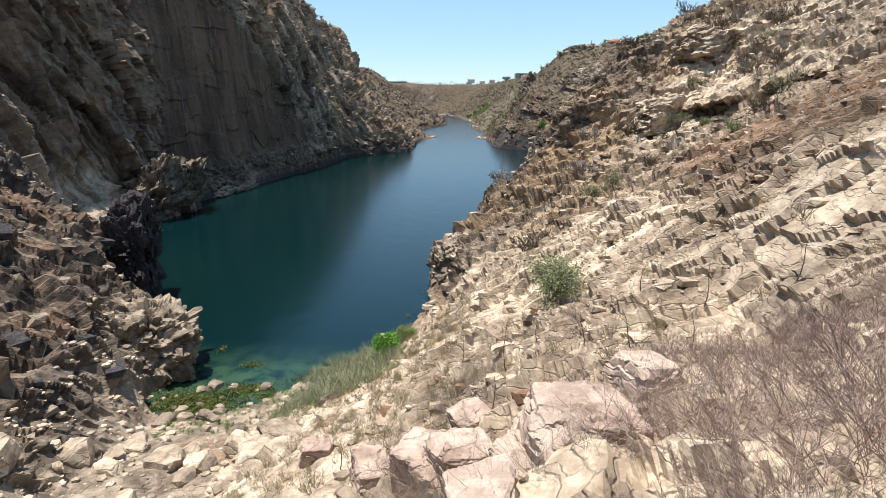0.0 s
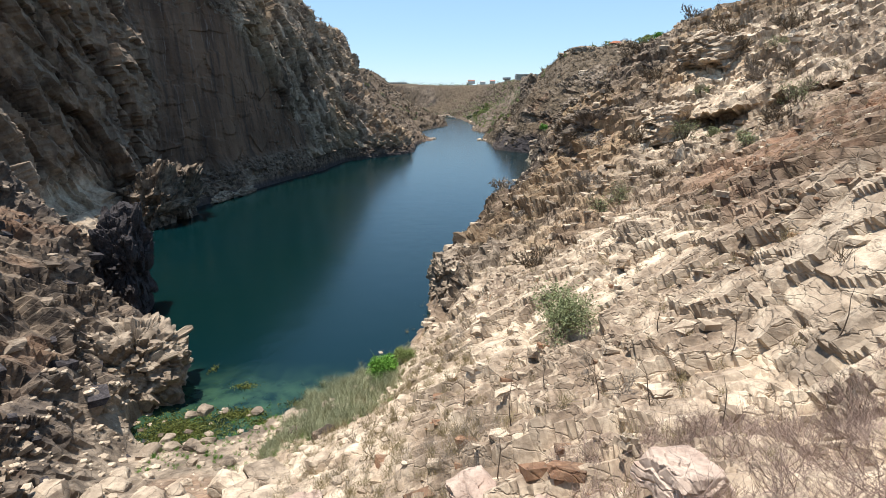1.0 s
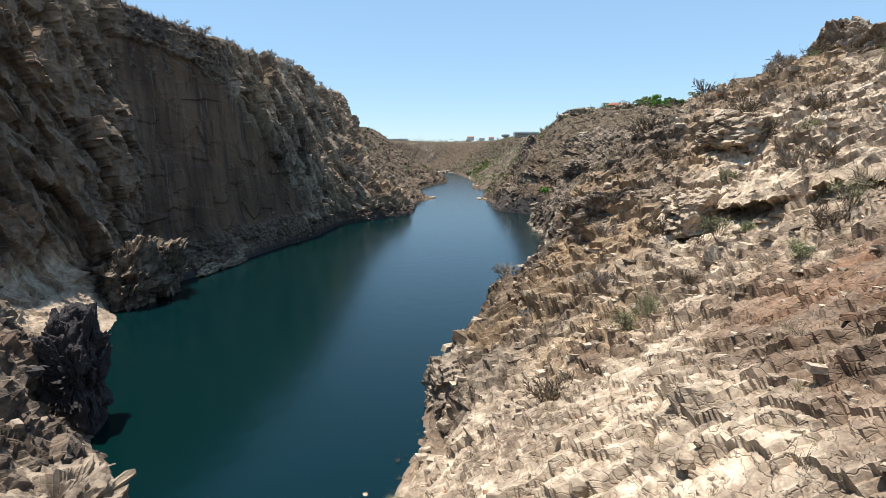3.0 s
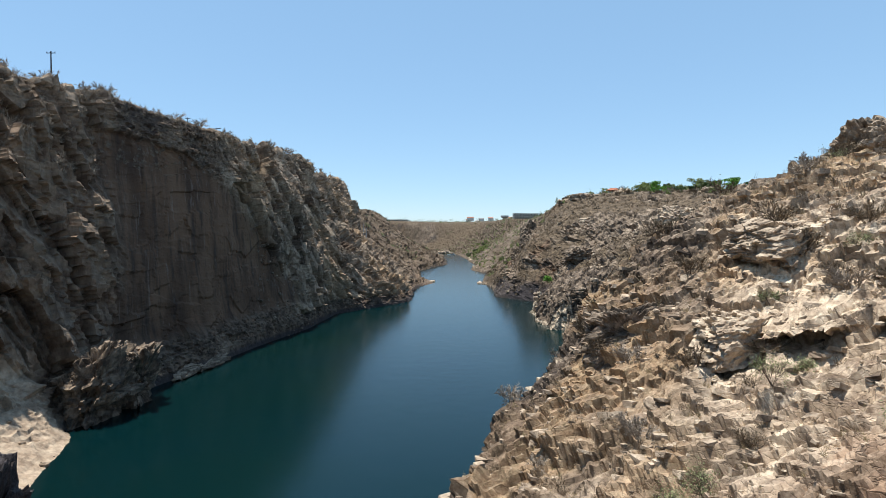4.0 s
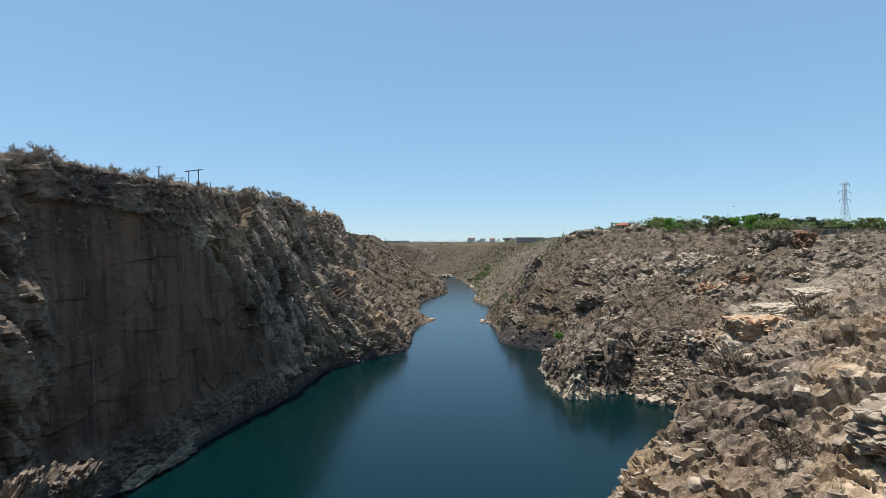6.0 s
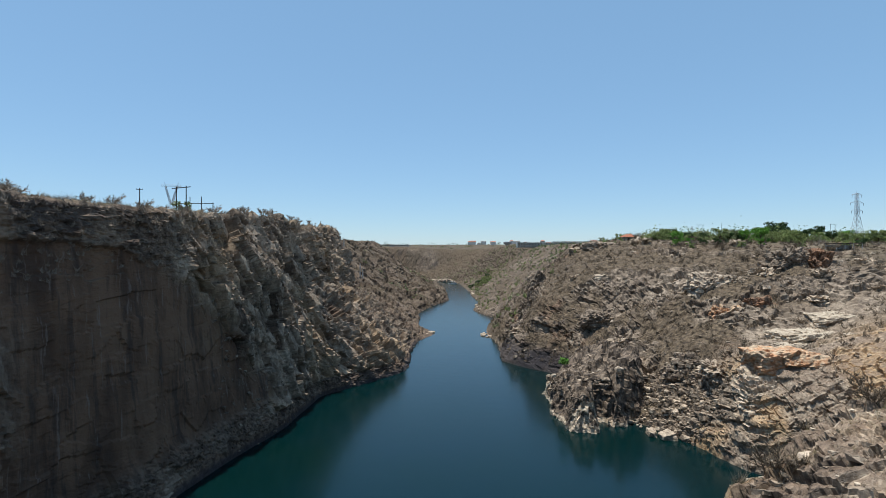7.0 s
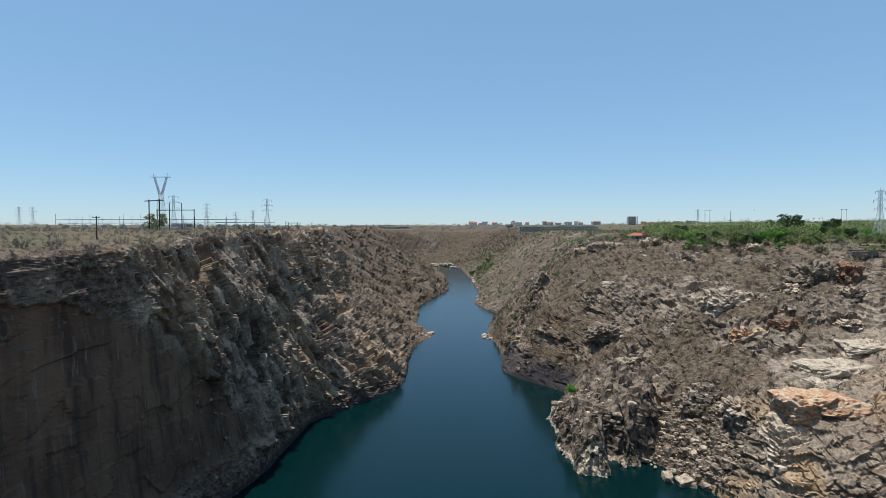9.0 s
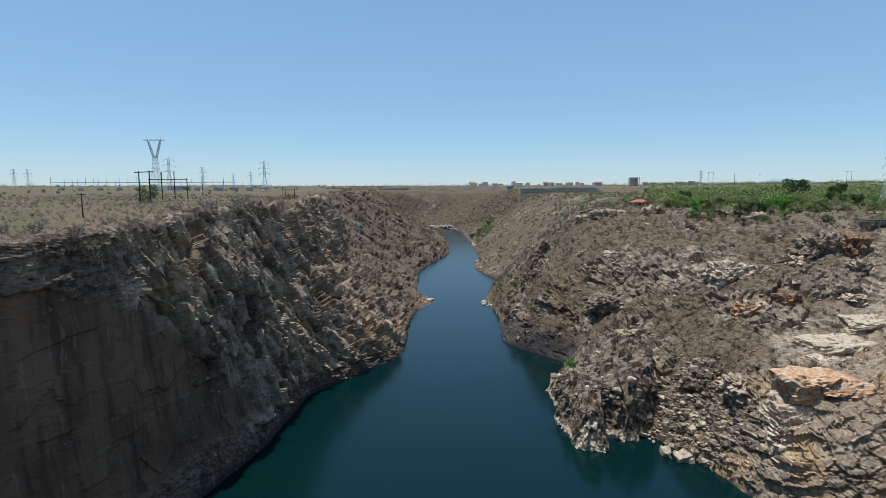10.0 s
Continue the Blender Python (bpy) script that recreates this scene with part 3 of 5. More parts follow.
pale = pale * (1 - 0.6 * mid_slope * smoothstep(9.9, 9.1, LANE)) + 0.6 * mid_slope * smoothstep(10.3, 11.0, LANE) * (1 - smoothstep(86, 102, Y)) - 0.35 * mid_slope * smoothstep(92, 106, Y) - right * (Y < 130) * (0.4 * smoothstep(0.55, 0.95, o2) * (1 - flow) + 0.3 * smoothstep(0.6, 0.95, o6) * mid_slope)
pale += 1.0 * slab
inlet_cliff = right * smoothstep(200, 210, Y) * (1 - smoothstep(236, 262, Y + 26 * (1 - smoothstep(108, 120, X)) - 26)) * smoothstep(82, 96, X) * (1 - smoothstep(168, 184, X)) * smoothstep(1.5, 6, Z)
wet = (1 - right) * smoothstep(2.6, 1.2, D[:, 2]) * smoothstep(128, 134, Y) * (1 - smoothstep(430, 460, Y))
tide = right * smoothstep(16, 7, Z + 3 * n_patch) * smoothstep(292, 310, Y) * (1 - smoothstep(395, 440, Y)) * (LANE < 9.6)
pale += 0.3 * inlet_cliff + 0.12 * hill * rock_zone
pale += right * smoothstep(250, 262, Y) * 0.2 * smoothstep(-0.1, 0.5, n_patch) + 0.3 * smoothstep(0.0, 0.5, n_patch) * (1 - right) * (1 - wallness)
# outstanding wall ledges are coloured paler as if sunlit; the bank gets random pale patches
pale += 0.55 * stepped * smoothstep(-0.3, 0.3, s1 + s2) + 0.2 * bank * smoothstep(-0.2, 0.4, n_patch)
far_off = 1 - 0.7 * smoothstep(370, 500, Y)
# ribby term: pale tan stands in for sun on the outstanding ribs
layer("pale", far_off * pale + far_off * 0.95 * ribby * smoothstep(-0.4, 0.3, n_patch + 0.5 * r2) + 0.2 * right * (Y > 205) * smoothstep(0.1, 0.5, fractal(P, 24.0, 3, 35)))
layer("wall", wallness * (1 - slab) * (1 - 0.25 * stepped) + 0.3 * (1 - right) * (Y > 90) * (1 - wallness))
layer("ochre", (1 - 0.4 * mid_slope) * (1 - 0.5 * smoothstep(36, 50, Y) * (1 - smoothstep(80, 95, Y))) * right * smoothstep(0.05, 0.45, fractal(P, 18.0, 3, 51) + 0.32 * smoothstep(75, 100, Y) - 0.5 * (1 - smoothstep(30, 50, Y))) * (1 - smoothstep(220, 260, Y)) + 0.45 * ribby * smoothstep(-0.1, 0.3, fractal(P, 20.0, 3, 55)) * (1 - smoothstep(380, 460, Y)))
layer("brown", right * smoothstep(24, 34, Y) * smoothstep(8.9 + 1.0 * smoothstep(70, 48, Y), 9.5 + 1.0 * smoothstep(70, 48, Y), LANE) * (1.0 - 0.35 * (Y > 205)) * (1 - 0.7 * mid_slope) * (1 - 0.8 * inlet_cliff) * (1 - 0.7 * hill * rock_zone) + 0.6 * ribby * (1 - smoothstep(400, 520, Y)))
layer("red", 0.5 * band + right * smoothstep(0.30, 0.55, fractal(P, 22.0, 3, 61)) * smoothstep(200, 240, Y) * (1 - smoothstep(500, 600, Y)) * 0.7 + right * smoothstep(-0.05, 0.4, fractal(P, 16.0, 3, 65)) * smoothstep(9.3, 10.2, LANE) * smoothstep(26, 36, Y) * (1 - smoothstep(56, 72, Y)) * 0.75 + (1 - right) * smoothstep(0.05, 0.35, fractal(P, 9.0, 3, 67)) * (1 - smoothstep(70, 100, Y)) * 0.6)
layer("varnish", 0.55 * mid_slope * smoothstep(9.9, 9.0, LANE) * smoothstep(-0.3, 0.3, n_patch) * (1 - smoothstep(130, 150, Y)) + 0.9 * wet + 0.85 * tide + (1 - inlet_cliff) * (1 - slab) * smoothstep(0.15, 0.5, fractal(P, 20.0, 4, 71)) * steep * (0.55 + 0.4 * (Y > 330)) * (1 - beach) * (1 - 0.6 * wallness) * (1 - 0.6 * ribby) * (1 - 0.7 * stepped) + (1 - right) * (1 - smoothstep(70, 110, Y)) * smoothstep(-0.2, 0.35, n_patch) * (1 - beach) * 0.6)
layer("soil", 0.55 * (1 - plateau) * (1 - wet) * ((1 - right) * smoothstep(470, 600, Y) + right * smoothstep(900, 1200, Y)) * smoothstep(-0.5, 0.2, n_zone) + 0.4 * band * flat + 0.9 * hill * (1 - rock_zone) * (1 - plateau) * (1 - tide) * (1 - inlet_cliff) + (1 - hill) * (1 - wet) * (1 - slab) * flat * smoothstep(-0.1, 0.35, n_patch + 0.3 * n_mid + 0.35 * (Y > 205) * right) * (1 - beach) * (1 - plateau) * 0.85)
layer("meadow", plateau)
layer("undergrowth", np.maximum(hill, smoothstep(480, 600, Y)))
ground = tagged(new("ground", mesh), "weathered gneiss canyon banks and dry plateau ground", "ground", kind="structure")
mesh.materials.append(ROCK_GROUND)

# ---- water ----
bm = bmesh.new()
bmesh.ops.create_grid(bm, x_segments=4, y_segments=4, size=1)
for v in bm.verts:
    v.co = (v.co.x * 400 - 20, v.co.y * 720 + 760, 0)
wm = bpy.data.meshes.new("water")
bm.to_mesh(wm)
bm.free()
wm.materials.append(WATER)
water = tagged(new("water", wm), "calm deep blue-green river water between rock walls", "water", kind="structure")


# ---- builders ----
class Shape:
    """Collects boxes, bars and plates into one mesh."""

    def __init__(self):
        self.v, self.f = [], []

    def add(self, verts, faces):
        n = len(self.v)
        self.v.extend([tuple(p) for p in verts])
        self.f.extend([tuple(n + i for i in f) for f in faces])
        return self

    def box(self, c, size, rz=0.0):
        x, y, z = (s / 2 for s in size)
        co, si = math.cos(rz), math.sin(rz)
        pts = [(a * x, b * y, d * z) for d in (-1, 1) for b in (-1, 1) for a in (-1, 1)]
        return self.add([(c[0] + p[0] * co - p[1] * si, c[1] + p[0] * si + p[1] * co, c[2] + p[2]) for p in pts],
                        [(0, 2, 3, 1), (4, 5, 7, 6), (0, 1, 5, 4), (2, 6, 7, 3), (0, 4, 6, 2), (1, 3, 7, 5)])

    def bar(self, p, q, r, r2=None, sides=4):
        p, q = Vector(p), Vector(q)
        r2 = r if r2 is None else r2
        d = (q - p).normalized()
        u = d.orthogonal().normalized()
        w = d.cross(u)
        ring = [(math.cos(2 * math.pi * i / sides + 0.4), math.sin(2 * math.pi * i / sides + 0.4)) for i in range(sides)]
        pts = [p + (u * c + w * s) * r for c, s in ring] + [q + (u * c + w * s) * r2 for c, s in ring]
        faces = [(i, (i + 1) % sides, sides + (i + 1) % sides, sides + i) for i in range(sides)]
        return self.add(pts, faces + [tuple(range(sides))[::-1], tuple(range(sides, 2 * sides))])

    def mesh(self, name, mat):
        m = bpy.data.meshes.new(name)
        m.from_pydata(self.v, [], self.f)
        m.materials.append(mat)
        return m


def part(name, shape, mat, parent, label=""):
    ob = new(name, shape.mesh(name, mat) if isinstance(shape, Shape) else shape)
    ob.parent = parent
    if label:
        ob["label"] = label
    return ob


def raw_mesh(name, verts, faces, mat, smooth=False):
    """A mesh from arrays of points and of triangles or quads."""
    verts, faces = np.asarray(verts, np.float32), np.asarray(faces, np.int32)
    m = bpy.data.meshes.new(name)
    m.vertices.add(len(verts))
    m.vertices.foreach_set("co", verts.reshape(-1))
    m.loops.add(faces.size)
    m.loops.foreach_set("vertex_index", faces.reshape(-1))
    k = faces.shape[1]
    m.polygons.add(len(faces))
    m.polygons.foreach_set("loop_start", np.arange(0, faces.size, k, dtype=np.int32))
    m.polygons.foreach_set("loop_total", np.full(len(faces), k, np.int32))
    m.polygons.foreach_set("use_smooth", np.full(len(faces), smooth))
    m.materials.append(mat)
    m.update()
    m.validate()
    return m


def plain(name, colour, rough=0.7, metal=0.0, grain=6.0, vary=0.25, random_tone=0.0):
    mat, nodes, links, bsdf = material(name)
    tc = nodes.new("ShaderNodeNewGeometry").outputs["Position"]
    n = noise_node(nodes, links, tc, grain, 5, 0.65)
    lo = tuple(c * (1 - vary) for c in colour)
    hi = tuple(min(1, c * (1 + vary)) for c in colour)
    col = mix_node(nodes, links, ramp_node(nodes, links, n, 0.3, 0.7), lo, hi)
    if random_tone:
        geo = nodes.new("ShaderNodeNewGeometry").outputs["Random Per Island"]
        col = mix_node(nodes, links, times(nodes, links, geo, random_tone), col, tuple(c * 0.35 for c in colour))
    links.new(col, bsdf.inputs["Base Color"])
    bsdf.inputs["Roughness"].default_value, bsdf.inputs["Metallic"].default_value = rough, metal
    bsdf.inputs["Specular IOR Level"].default_value = 0.5 if rough < 0.5 else 0.15
    links.new(bump_node(nodes, links, n, 0.3, 0.02), bsdf.inputs["Normal"])
    return mat


TWIG = plain("dry_twig", (0.19, 0.145, 0.10), 0.9, random_tone=0.75)
TWIG_FINE = plain("brown_twig", (0.36, 0.26, 0.215), 0.9, random_tone=0.6)
TWIG_PALE = plain("pale_dry_twig", (0.30, 0.25, 0.20), 0.9, random_tone=0.5)
BARK = plain("bark", (0.11, 0.085, 0.065), 0.9)
LEAF = plain("green_leaf", (0.22, 0.265, 0.09), 0.6, random_tone=0.5)
LEAF_DARK = plain("dark_green_leaf", (0.055, 0.095, 0.03), 0.55, random_tone=0.6)
LEAF_GREY = plain("grey_green_leaf", (0.22, 0.245, 0.12), 0.65, random_tone=0.3)
LEAF_BRIGHT = plain("bright_green_leaf", (0.13, 0.28, 0.04), 0.55, random_tone=0.4)
STRAW = plain("dry_grass", (0.31, 0.25, 0.14), 0.9, random_tone=0.5)
GRASS = plain("green_grass", (0.33, 0.335, 0.20), 0.8, random_tone=0.5)
STEEL = plain("galvanised_steel", (0.52, 0.54, 0.57), 0.6, 0.0)
DARKWOOD = plain("creosoted_pole", (0.05, 0.042, 0.038), 0.85)
CONCRETE = plain("grey_concrete", (0.36, 0.35, 0.33), 0.9, grain=0.5)
PLASTER = plain("pale_plaster", (0.60, 0.57, 0.52), 0.9, grain=0.8)
ROOF_RED = plain("red_clay_roof", (0.32, 0.125, 0.075), 0.85)
DARK_OPENING = plain("dark_window", (0.02, 0.022, 0.025), 0.3)
PORCELAIN = plain("brown_porcelain", (0.12, 0.07, 0.05), 0.3)
BOAT_WHITE = plain("white_boat_paint", (0.78, 0.78, 0.76), 0.35)
ALGAE = plain("water_plants", (0.125, 0.135, 0.032), 0.6, random_tone=0.6)

# ---- where things stand: points of the ground sheet ----
SHEET = D.reshape(NS, NC, 3)
AREA = np.zeros((NS, NC))
AREA[:-1, :-1] = np.linalg.norm(np.cross(SHEET[1:, :-1] - SHEET[:-1, :-1], SHEET[:-1, 1:] - SHEET[:-1, :-1]), axis=2)
AREA = AREA.reshape(-1)
rng = np.random.default_rng(7)


def spots(n, weight):
    """n points of the sheet, drawn by area times weight."""
    w = AREA * np.clip(weight, 0, None)
    return rng.choice(len(w), size=n, p=w / w.sum())


def height_at(x, y):
    """The sheet's height over a point, from the nearest corner of the sheet."""
    i = int(np.argmin(np.abs(STEPS - y)))
    lo, hi = max(0, i - 6), min(NS, i + 7)
    patch = SHEET[lo:hi].reshape(-1, 3)
    k = np.argmin((patch[:, 0] - x) ** 2 + (patch[:, 1] - y) ** 2)
    return float(patch[k, 2])


# ---- rock pieces ----
def ico(level):
    bm = bmesh.new()
    bmesh.ops.create_icosphere(bm, subdivisions=level, radius=1)
    v = np.array([p.co[:] for p in bm.verts])
    f = np.array([[p.index for p in t.verts] for t in bm.faces])
    bm.free()
    return v, f


def faceted(dirs, seed, planes=14, boxy=0.5):
    """A broken, flat-sided stone: how far out it reaches in each direction."""
    r = np.random.default_rng(seed)
    n = r.normal(size=(planes, 3))
    n /= np.linalg.norm(n, axis=1)[:, None]
    n = np.concatenate([n, np.vstack([np.eye(3), -np.eye(3)]) + r.normal(size=(6, 3)) * 0.12])
    n /= np.linalg.norm(n, axis=1)[:, None]
    d = np.concatenate([r.uniform(0.8, 1.15, planes), np.full(6, 1.0 - 0.35 * boxy)])
    dots = dirs @ n.T
    reach = np.where(dots > 0.05, d / np.maximum(dots, 0.05), 9)
    return reach.min(1)


STONES = {}
for sort in ("pale", "grey", "dark"):
    STONES[sort] = []
    for k in range(7):
        v, f = ico(3 if k < 4 else 2)
        v = v * faceted(v, 100 + k, 10)[:, None] * (1.0, 0.8, 0.62)
        v = v + 0.05 * np.stack([value_noise(v * 2.5 + 9 * a + k, a) for a in range(3)], 1)
        STONES[sort].append(raw_mesh("boulder", v, f, ROCK[sort]))


def boulder(x, y, z, size, sort="pale", label="pale angular granite boulder", group="boulders", kind=None, flatten=1.0):
    k = int(rng.integers(0, 4 if size > 0.8 else 7)) if kind is None else kind
    ob = tagged(new("boulder", STONES[sort][k]), label, "boulder", group)
    a = rng.uniform(-1, 1, 3)
    ob.matrix_world = pose(x, y, z, 14 * a[0], 14 * a[1], 180 * a[2]) @ Matrix.Diagonal((size * rng.uniform(0.85, 1.2), size, size * flatten * rng.uniform(0.85, 1.15), 1))
    return ob


def outcrop(centre, size, rz, seed, sort, label, level=6, cells=(3.2, 2.8, 1.9), depth=0.9, boxy=0.5, lean=(0, 0)):
    """A big mass of jointed rock standing out of the slope."""
    v, f = ico(level)
    v = v * faceted(v, seed, 9, boxy)[:, None]
    v = v * (np.array(size) / 2 / (1.07 - 0.35 * boxy))
    v[:, 0] += lean[0] * v[:, 2]
    v[:, 1] += lean[1] * v[:, 2]
    c, s = math.cos(radians(rz)), math.sin(radians(rz))
    v = np.stack([v[:, 0] * c - v[:, 1] * s, v[:, 0] * s + v[:, 1] * c, v[:, 2]], 1)
    w = v + np.array(centre)
    out = v / np.linalg.norm(v, axis=1)[:, None]
    w2 = np.stack([w[:, 0] + 0.3 * w[:, 2], w[:, 1], w[:, 2] - 0.3 * w[:, 0]], 1)
    h1, g1 = blocks(w2, cells, seed, 0.7)
    h2, g2 = blocks(w2, np.array(cells) * 0.4, seed + 1, 0.7)
    v = v + out * (depth * h1 + 0.4 * depth * h2 - 0.4 * depth * (g1 < 0.06) + depth * fractal(w, 7, 3, seed))[:, None]
    ob = tagged(new("rock_outcrop", raw_mesh("rock_outcrop", v, f, ROCK[sort])), label, "rock", "rock outcrops")
    ob.location = centre
    return ob


def promontory():
    """Squared headland in the river: upright jointed sides, a shaded notch beside the front block, and a rubble top that climbs to the back."""
    ring = [(66, 322), (52, 314), (44, 304), (45.5, 292), (46.5, 280), (43, 273), (45, 262), (44, 251), (49, 247.5), (56, 247), (58.5, 250), (58, 259), (61, 260.5), (62.5, 255), (68, 254), (71, 259), (80, 262), (88, 285), (82, 318)]
    pts = []
    for (x0, y0), (x1, y1) in zip(ring, ring[1:] + ring[:1]):
        n = max(2, int(math.hypot(x1 - x0, y1 - y0) / 0.55))
        pts += [(x0 + (x1 - x0) * k / n, y0 + (y1 - y0) * k / n) for k in range(n)]
    edge = np.array(pts)
    out = np.stack([np.roll(edge[:, 1], -3) - np.roll(edge[:, 1], 3), np.roll(edge[:, 0], 3) - np.roll(edge[:, 0], -3)], 1)
    out = out / np.linalg.norm(out, axis=1)[:, None]
    heart = np.array((63.0, 283.0))

    def top(x, y):
        return np.interp(x, [43, 50, 58, 66, 74, 88], [10.8, 12.6, 14.2, 18.5, 20.5, 24]) - 5.5 * smoothstep(286, 304, y) * smoothstep(62, 48, x)

    high = top(edge[:, 0], edge[:, 1]) * (1 - 0.45 * smoothstep(61.5, 63, edge[:, 0]) * smoothstep(258.5, 256, edge[:, 1]))
    rows = []
    for f in np.linspace(0, 1, 36):
        z = -3 + (high + 3) * f
        rows.append(np.column_stack([edge - out * 5.2 * f, z]))
    for f in np.linspace(0.03, 0.98, 34):
        q = (edge - out * 5.2) * (1 - f) + heart * f
        rows.append(np.column_stack([q, high * (1 - smoothstep(0, 0.12, f)) + top(q[:, 0], q[:, 1]) * smoothstep(0, 0.12, f)]))
    v = np.concatenate(rows)
    m, n = len(rows), len(edge)
    side = np.repeat((np.arange(m) < 36).astype(float), n)
    away = np.column_stack([np.tile(out, (m, 1)) * side[:, None], 1 - side])
    upright, g1 = blocks(v + 0.4 * fractal(v, 4, 3, 5)[:, None], (1.5, 1.5, 6.5), 201, 0.5)
    chips, _ = blocks(v, (0.8, 0.8, 1.6), 202, 0.6)
    rubble, g2 = blocks(v, (3.4, 3.4, 2.6), 203, 1.0)
    push = side * (0.75 * upright + 0.22 * chips - 0.4 * smoothstep(0.08, 0, g1) + 1.3 * fractal(v, 9, 3, 204)) + (1 - side) * (1.1 * rubble + 1.0 * fractal(v, 8, 3, 206))
    v = v + away * push[:, None]
    i = (np.arange(m - 1)[:, None] * n + np.arange(n)[None]).reshape(-1)
    j = (np.arange(m - 1)[:, None] * n + (np.arange(n)[None] + 1) % n).reshape(-1)
    faces = np.stack([i, j, j + n, i + n], 1)[:, ::-1]
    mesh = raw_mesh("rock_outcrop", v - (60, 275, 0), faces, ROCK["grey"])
    # white rock here paints sunlight onto the front and far left faces
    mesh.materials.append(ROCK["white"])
    sun_painted = np.zeros(len(faces), np.int32)
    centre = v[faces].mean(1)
    sun_painted[(centre[:, 1] < 252) & (centre[:, 0] < 57) & (centre[:, 2] < 10.5) & (fractal(centre, 3, 3, 9) > -0.35)] = 1
    sun_painted[(centre[:, 1] > 296) & (centre[:, 0] < 50)] = 1
    # faces near the waterline get the paler rock too
    sun_painted[(centre[:, 2] < 1.6)] = 1
    mesh.polygons.foreach_set("material_index", sun_painted)
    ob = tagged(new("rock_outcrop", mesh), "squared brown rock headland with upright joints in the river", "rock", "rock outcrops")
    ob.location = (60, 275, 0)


promontory()
for _ in range(64):
    x, y = rng.uniform(46, 66), rng.uniform(254, 300)
    boulder(x, y, float(np.interp(x, [43, 50, 58, 66], [10.6, 12.4, 14.0, 18.0])) - 5.0 * float(smoothstep(286, 304, y)) * float(smoothstep(62, 48, x)), 0.5 + 1.1 * rng.random() ** 2, "grey" if rng.random() < 0.5 else "pale", "brown rock lying on top of the river headland", "headland rocks")
outcrop((-74.5, 139, 5.5), (9, 13, 21), -14, 202, "grey", "grey angular rock lump at the foot of the shaded wall", 6, (3.4, 4.5, 3.0), 1.5, 0.75, (0.15, 0.1))
outcrop((-72.2, 149.5, 4.5), (7, 11, 19), 10, 230, "grey", "grey angular rock lump at the foot of the shaded wall", 6, (3.0, 3.6, 3.4), 1.5, 0.7, (0.2, -0.15))
outcrop((-73.0, 184, 0.0), (8, 30, 5.2), -5, 231, "grey", "low smooth grey rock ledge along the foot of the wall", 6, (3, 5, 2.4), 1.1, 0.3)
outcrop((-47, 79, 7), (5.6, 7, 17), 5, 204, "dark", "dark squared rock block beside the water", 6, (2.2, 2.2, 2.2), 0.8, 0.8)
outcrop((-33, 55, 3), (10, 10, 9), 20, 205, "grey", "dark broken rock nose above the beach", 6)
outcrop((79, 121, 53), (13, 12, 12), 10, 206, "grey", "dark weathered crag on the hilltop", 6)
outcrop((2.2, 83, 3), (8, 9, 11), 15, 207, "grey", "squared grey rock promontory at the waterline", 6, (2.4, 2.4, 2.0), 0.5)
outcrop((160, 307, 59.5), (19, 11, 11), 12, 208, "grey", "grey-brown weathered rock face on the plateau edge", 5, (3.0, 3.0, 3.2), 1.3)
outcrop((173, 305, 59.5), (11, 10, 12), 20, 232, "red", "rust-red weathered rock face on the plateau edge", 5, (3.0, 3.0, 3.2), 1.2)
outcrop((122, 303, 49), (17, 12, 12), 0, 209, "pale", "pale grey rock knoll among dry scrub", 5)
outcrop((83, 341, 29), (20, 12, 9), -10, 210, "grey", "dark overhanging rock ledge among dry scrub", 5, (3, 3, 2.0), 0.9, 0.3)
outcrop((105, 224.5, 14), (24, 12, 30), -6, 212, "pale", "layered tan cliff above the inlet", 6, (6, 6, 0.9), 0.9)
outcrop((107, 226.5, 28.5), (20, 13, 11), -4, 213, "ochre", "orange-tan layered rock ledge", 5, (6, 5, 2.2), 0.9, 0.6)
for k, (c, size, turn) in enumerate((((136, 256, 31.5), (25, 18, 9), 8), ((156, 266, 36.5), (30, 18, 10), -3), ((150, 250, 31.5), (24, 15, 9), 12), ((128, 246, 29), (18, 13, 7), -8))):
    outcrop(c, size, turn, 314 + k, "white", "pale weathered rock slab with open cracks", 5, (7, 6, 2.0), 0.8, 0.2)
outcrop((120, 286, 38), (13, 8, 7), 4, 216, "ochre", "rust-orange stained rock lump in the slope", 5, (2.6, 2.6, 2.0), 1.1)
outcrop((134, 283, 42), (10, 8, 6), -8, 233, "red", "rust-brown stained rock lump in the slope", 5, (2.6, 2.6, 2.0), 1.1)
outcrop((108, 430, 69), (24, 9, 6), 6, 217, "grey", "grey flat-topped rock ledge at the plateau edge", 5)
outcrop((48, 97, 38), (18, 9, 7), 25, 218, "pale", "overhanging tan rock ledge on the slope", 6, (4, 4, 1.0), 0.6)
outcrop((38, 88, 27), (16, 7, 7), 20, 219, "pale", "broken tan rock ledge on the slope", 6, (3, 3, 0.9), 0.6)
outcrop((27, 100, 25), (12, 7, 8), -10, 220, "grey", "brown jointed rock ledge above the water", 6)
outcrop((98, 372, 47), (18, 10, 10), -14, 221, "pale", "grey rock knoll among dry scrub", 5)
outcrop((66, 440, 40), (10, 26, 24), 0, 222, "grey", "steep grey rock spur above the river", 5)

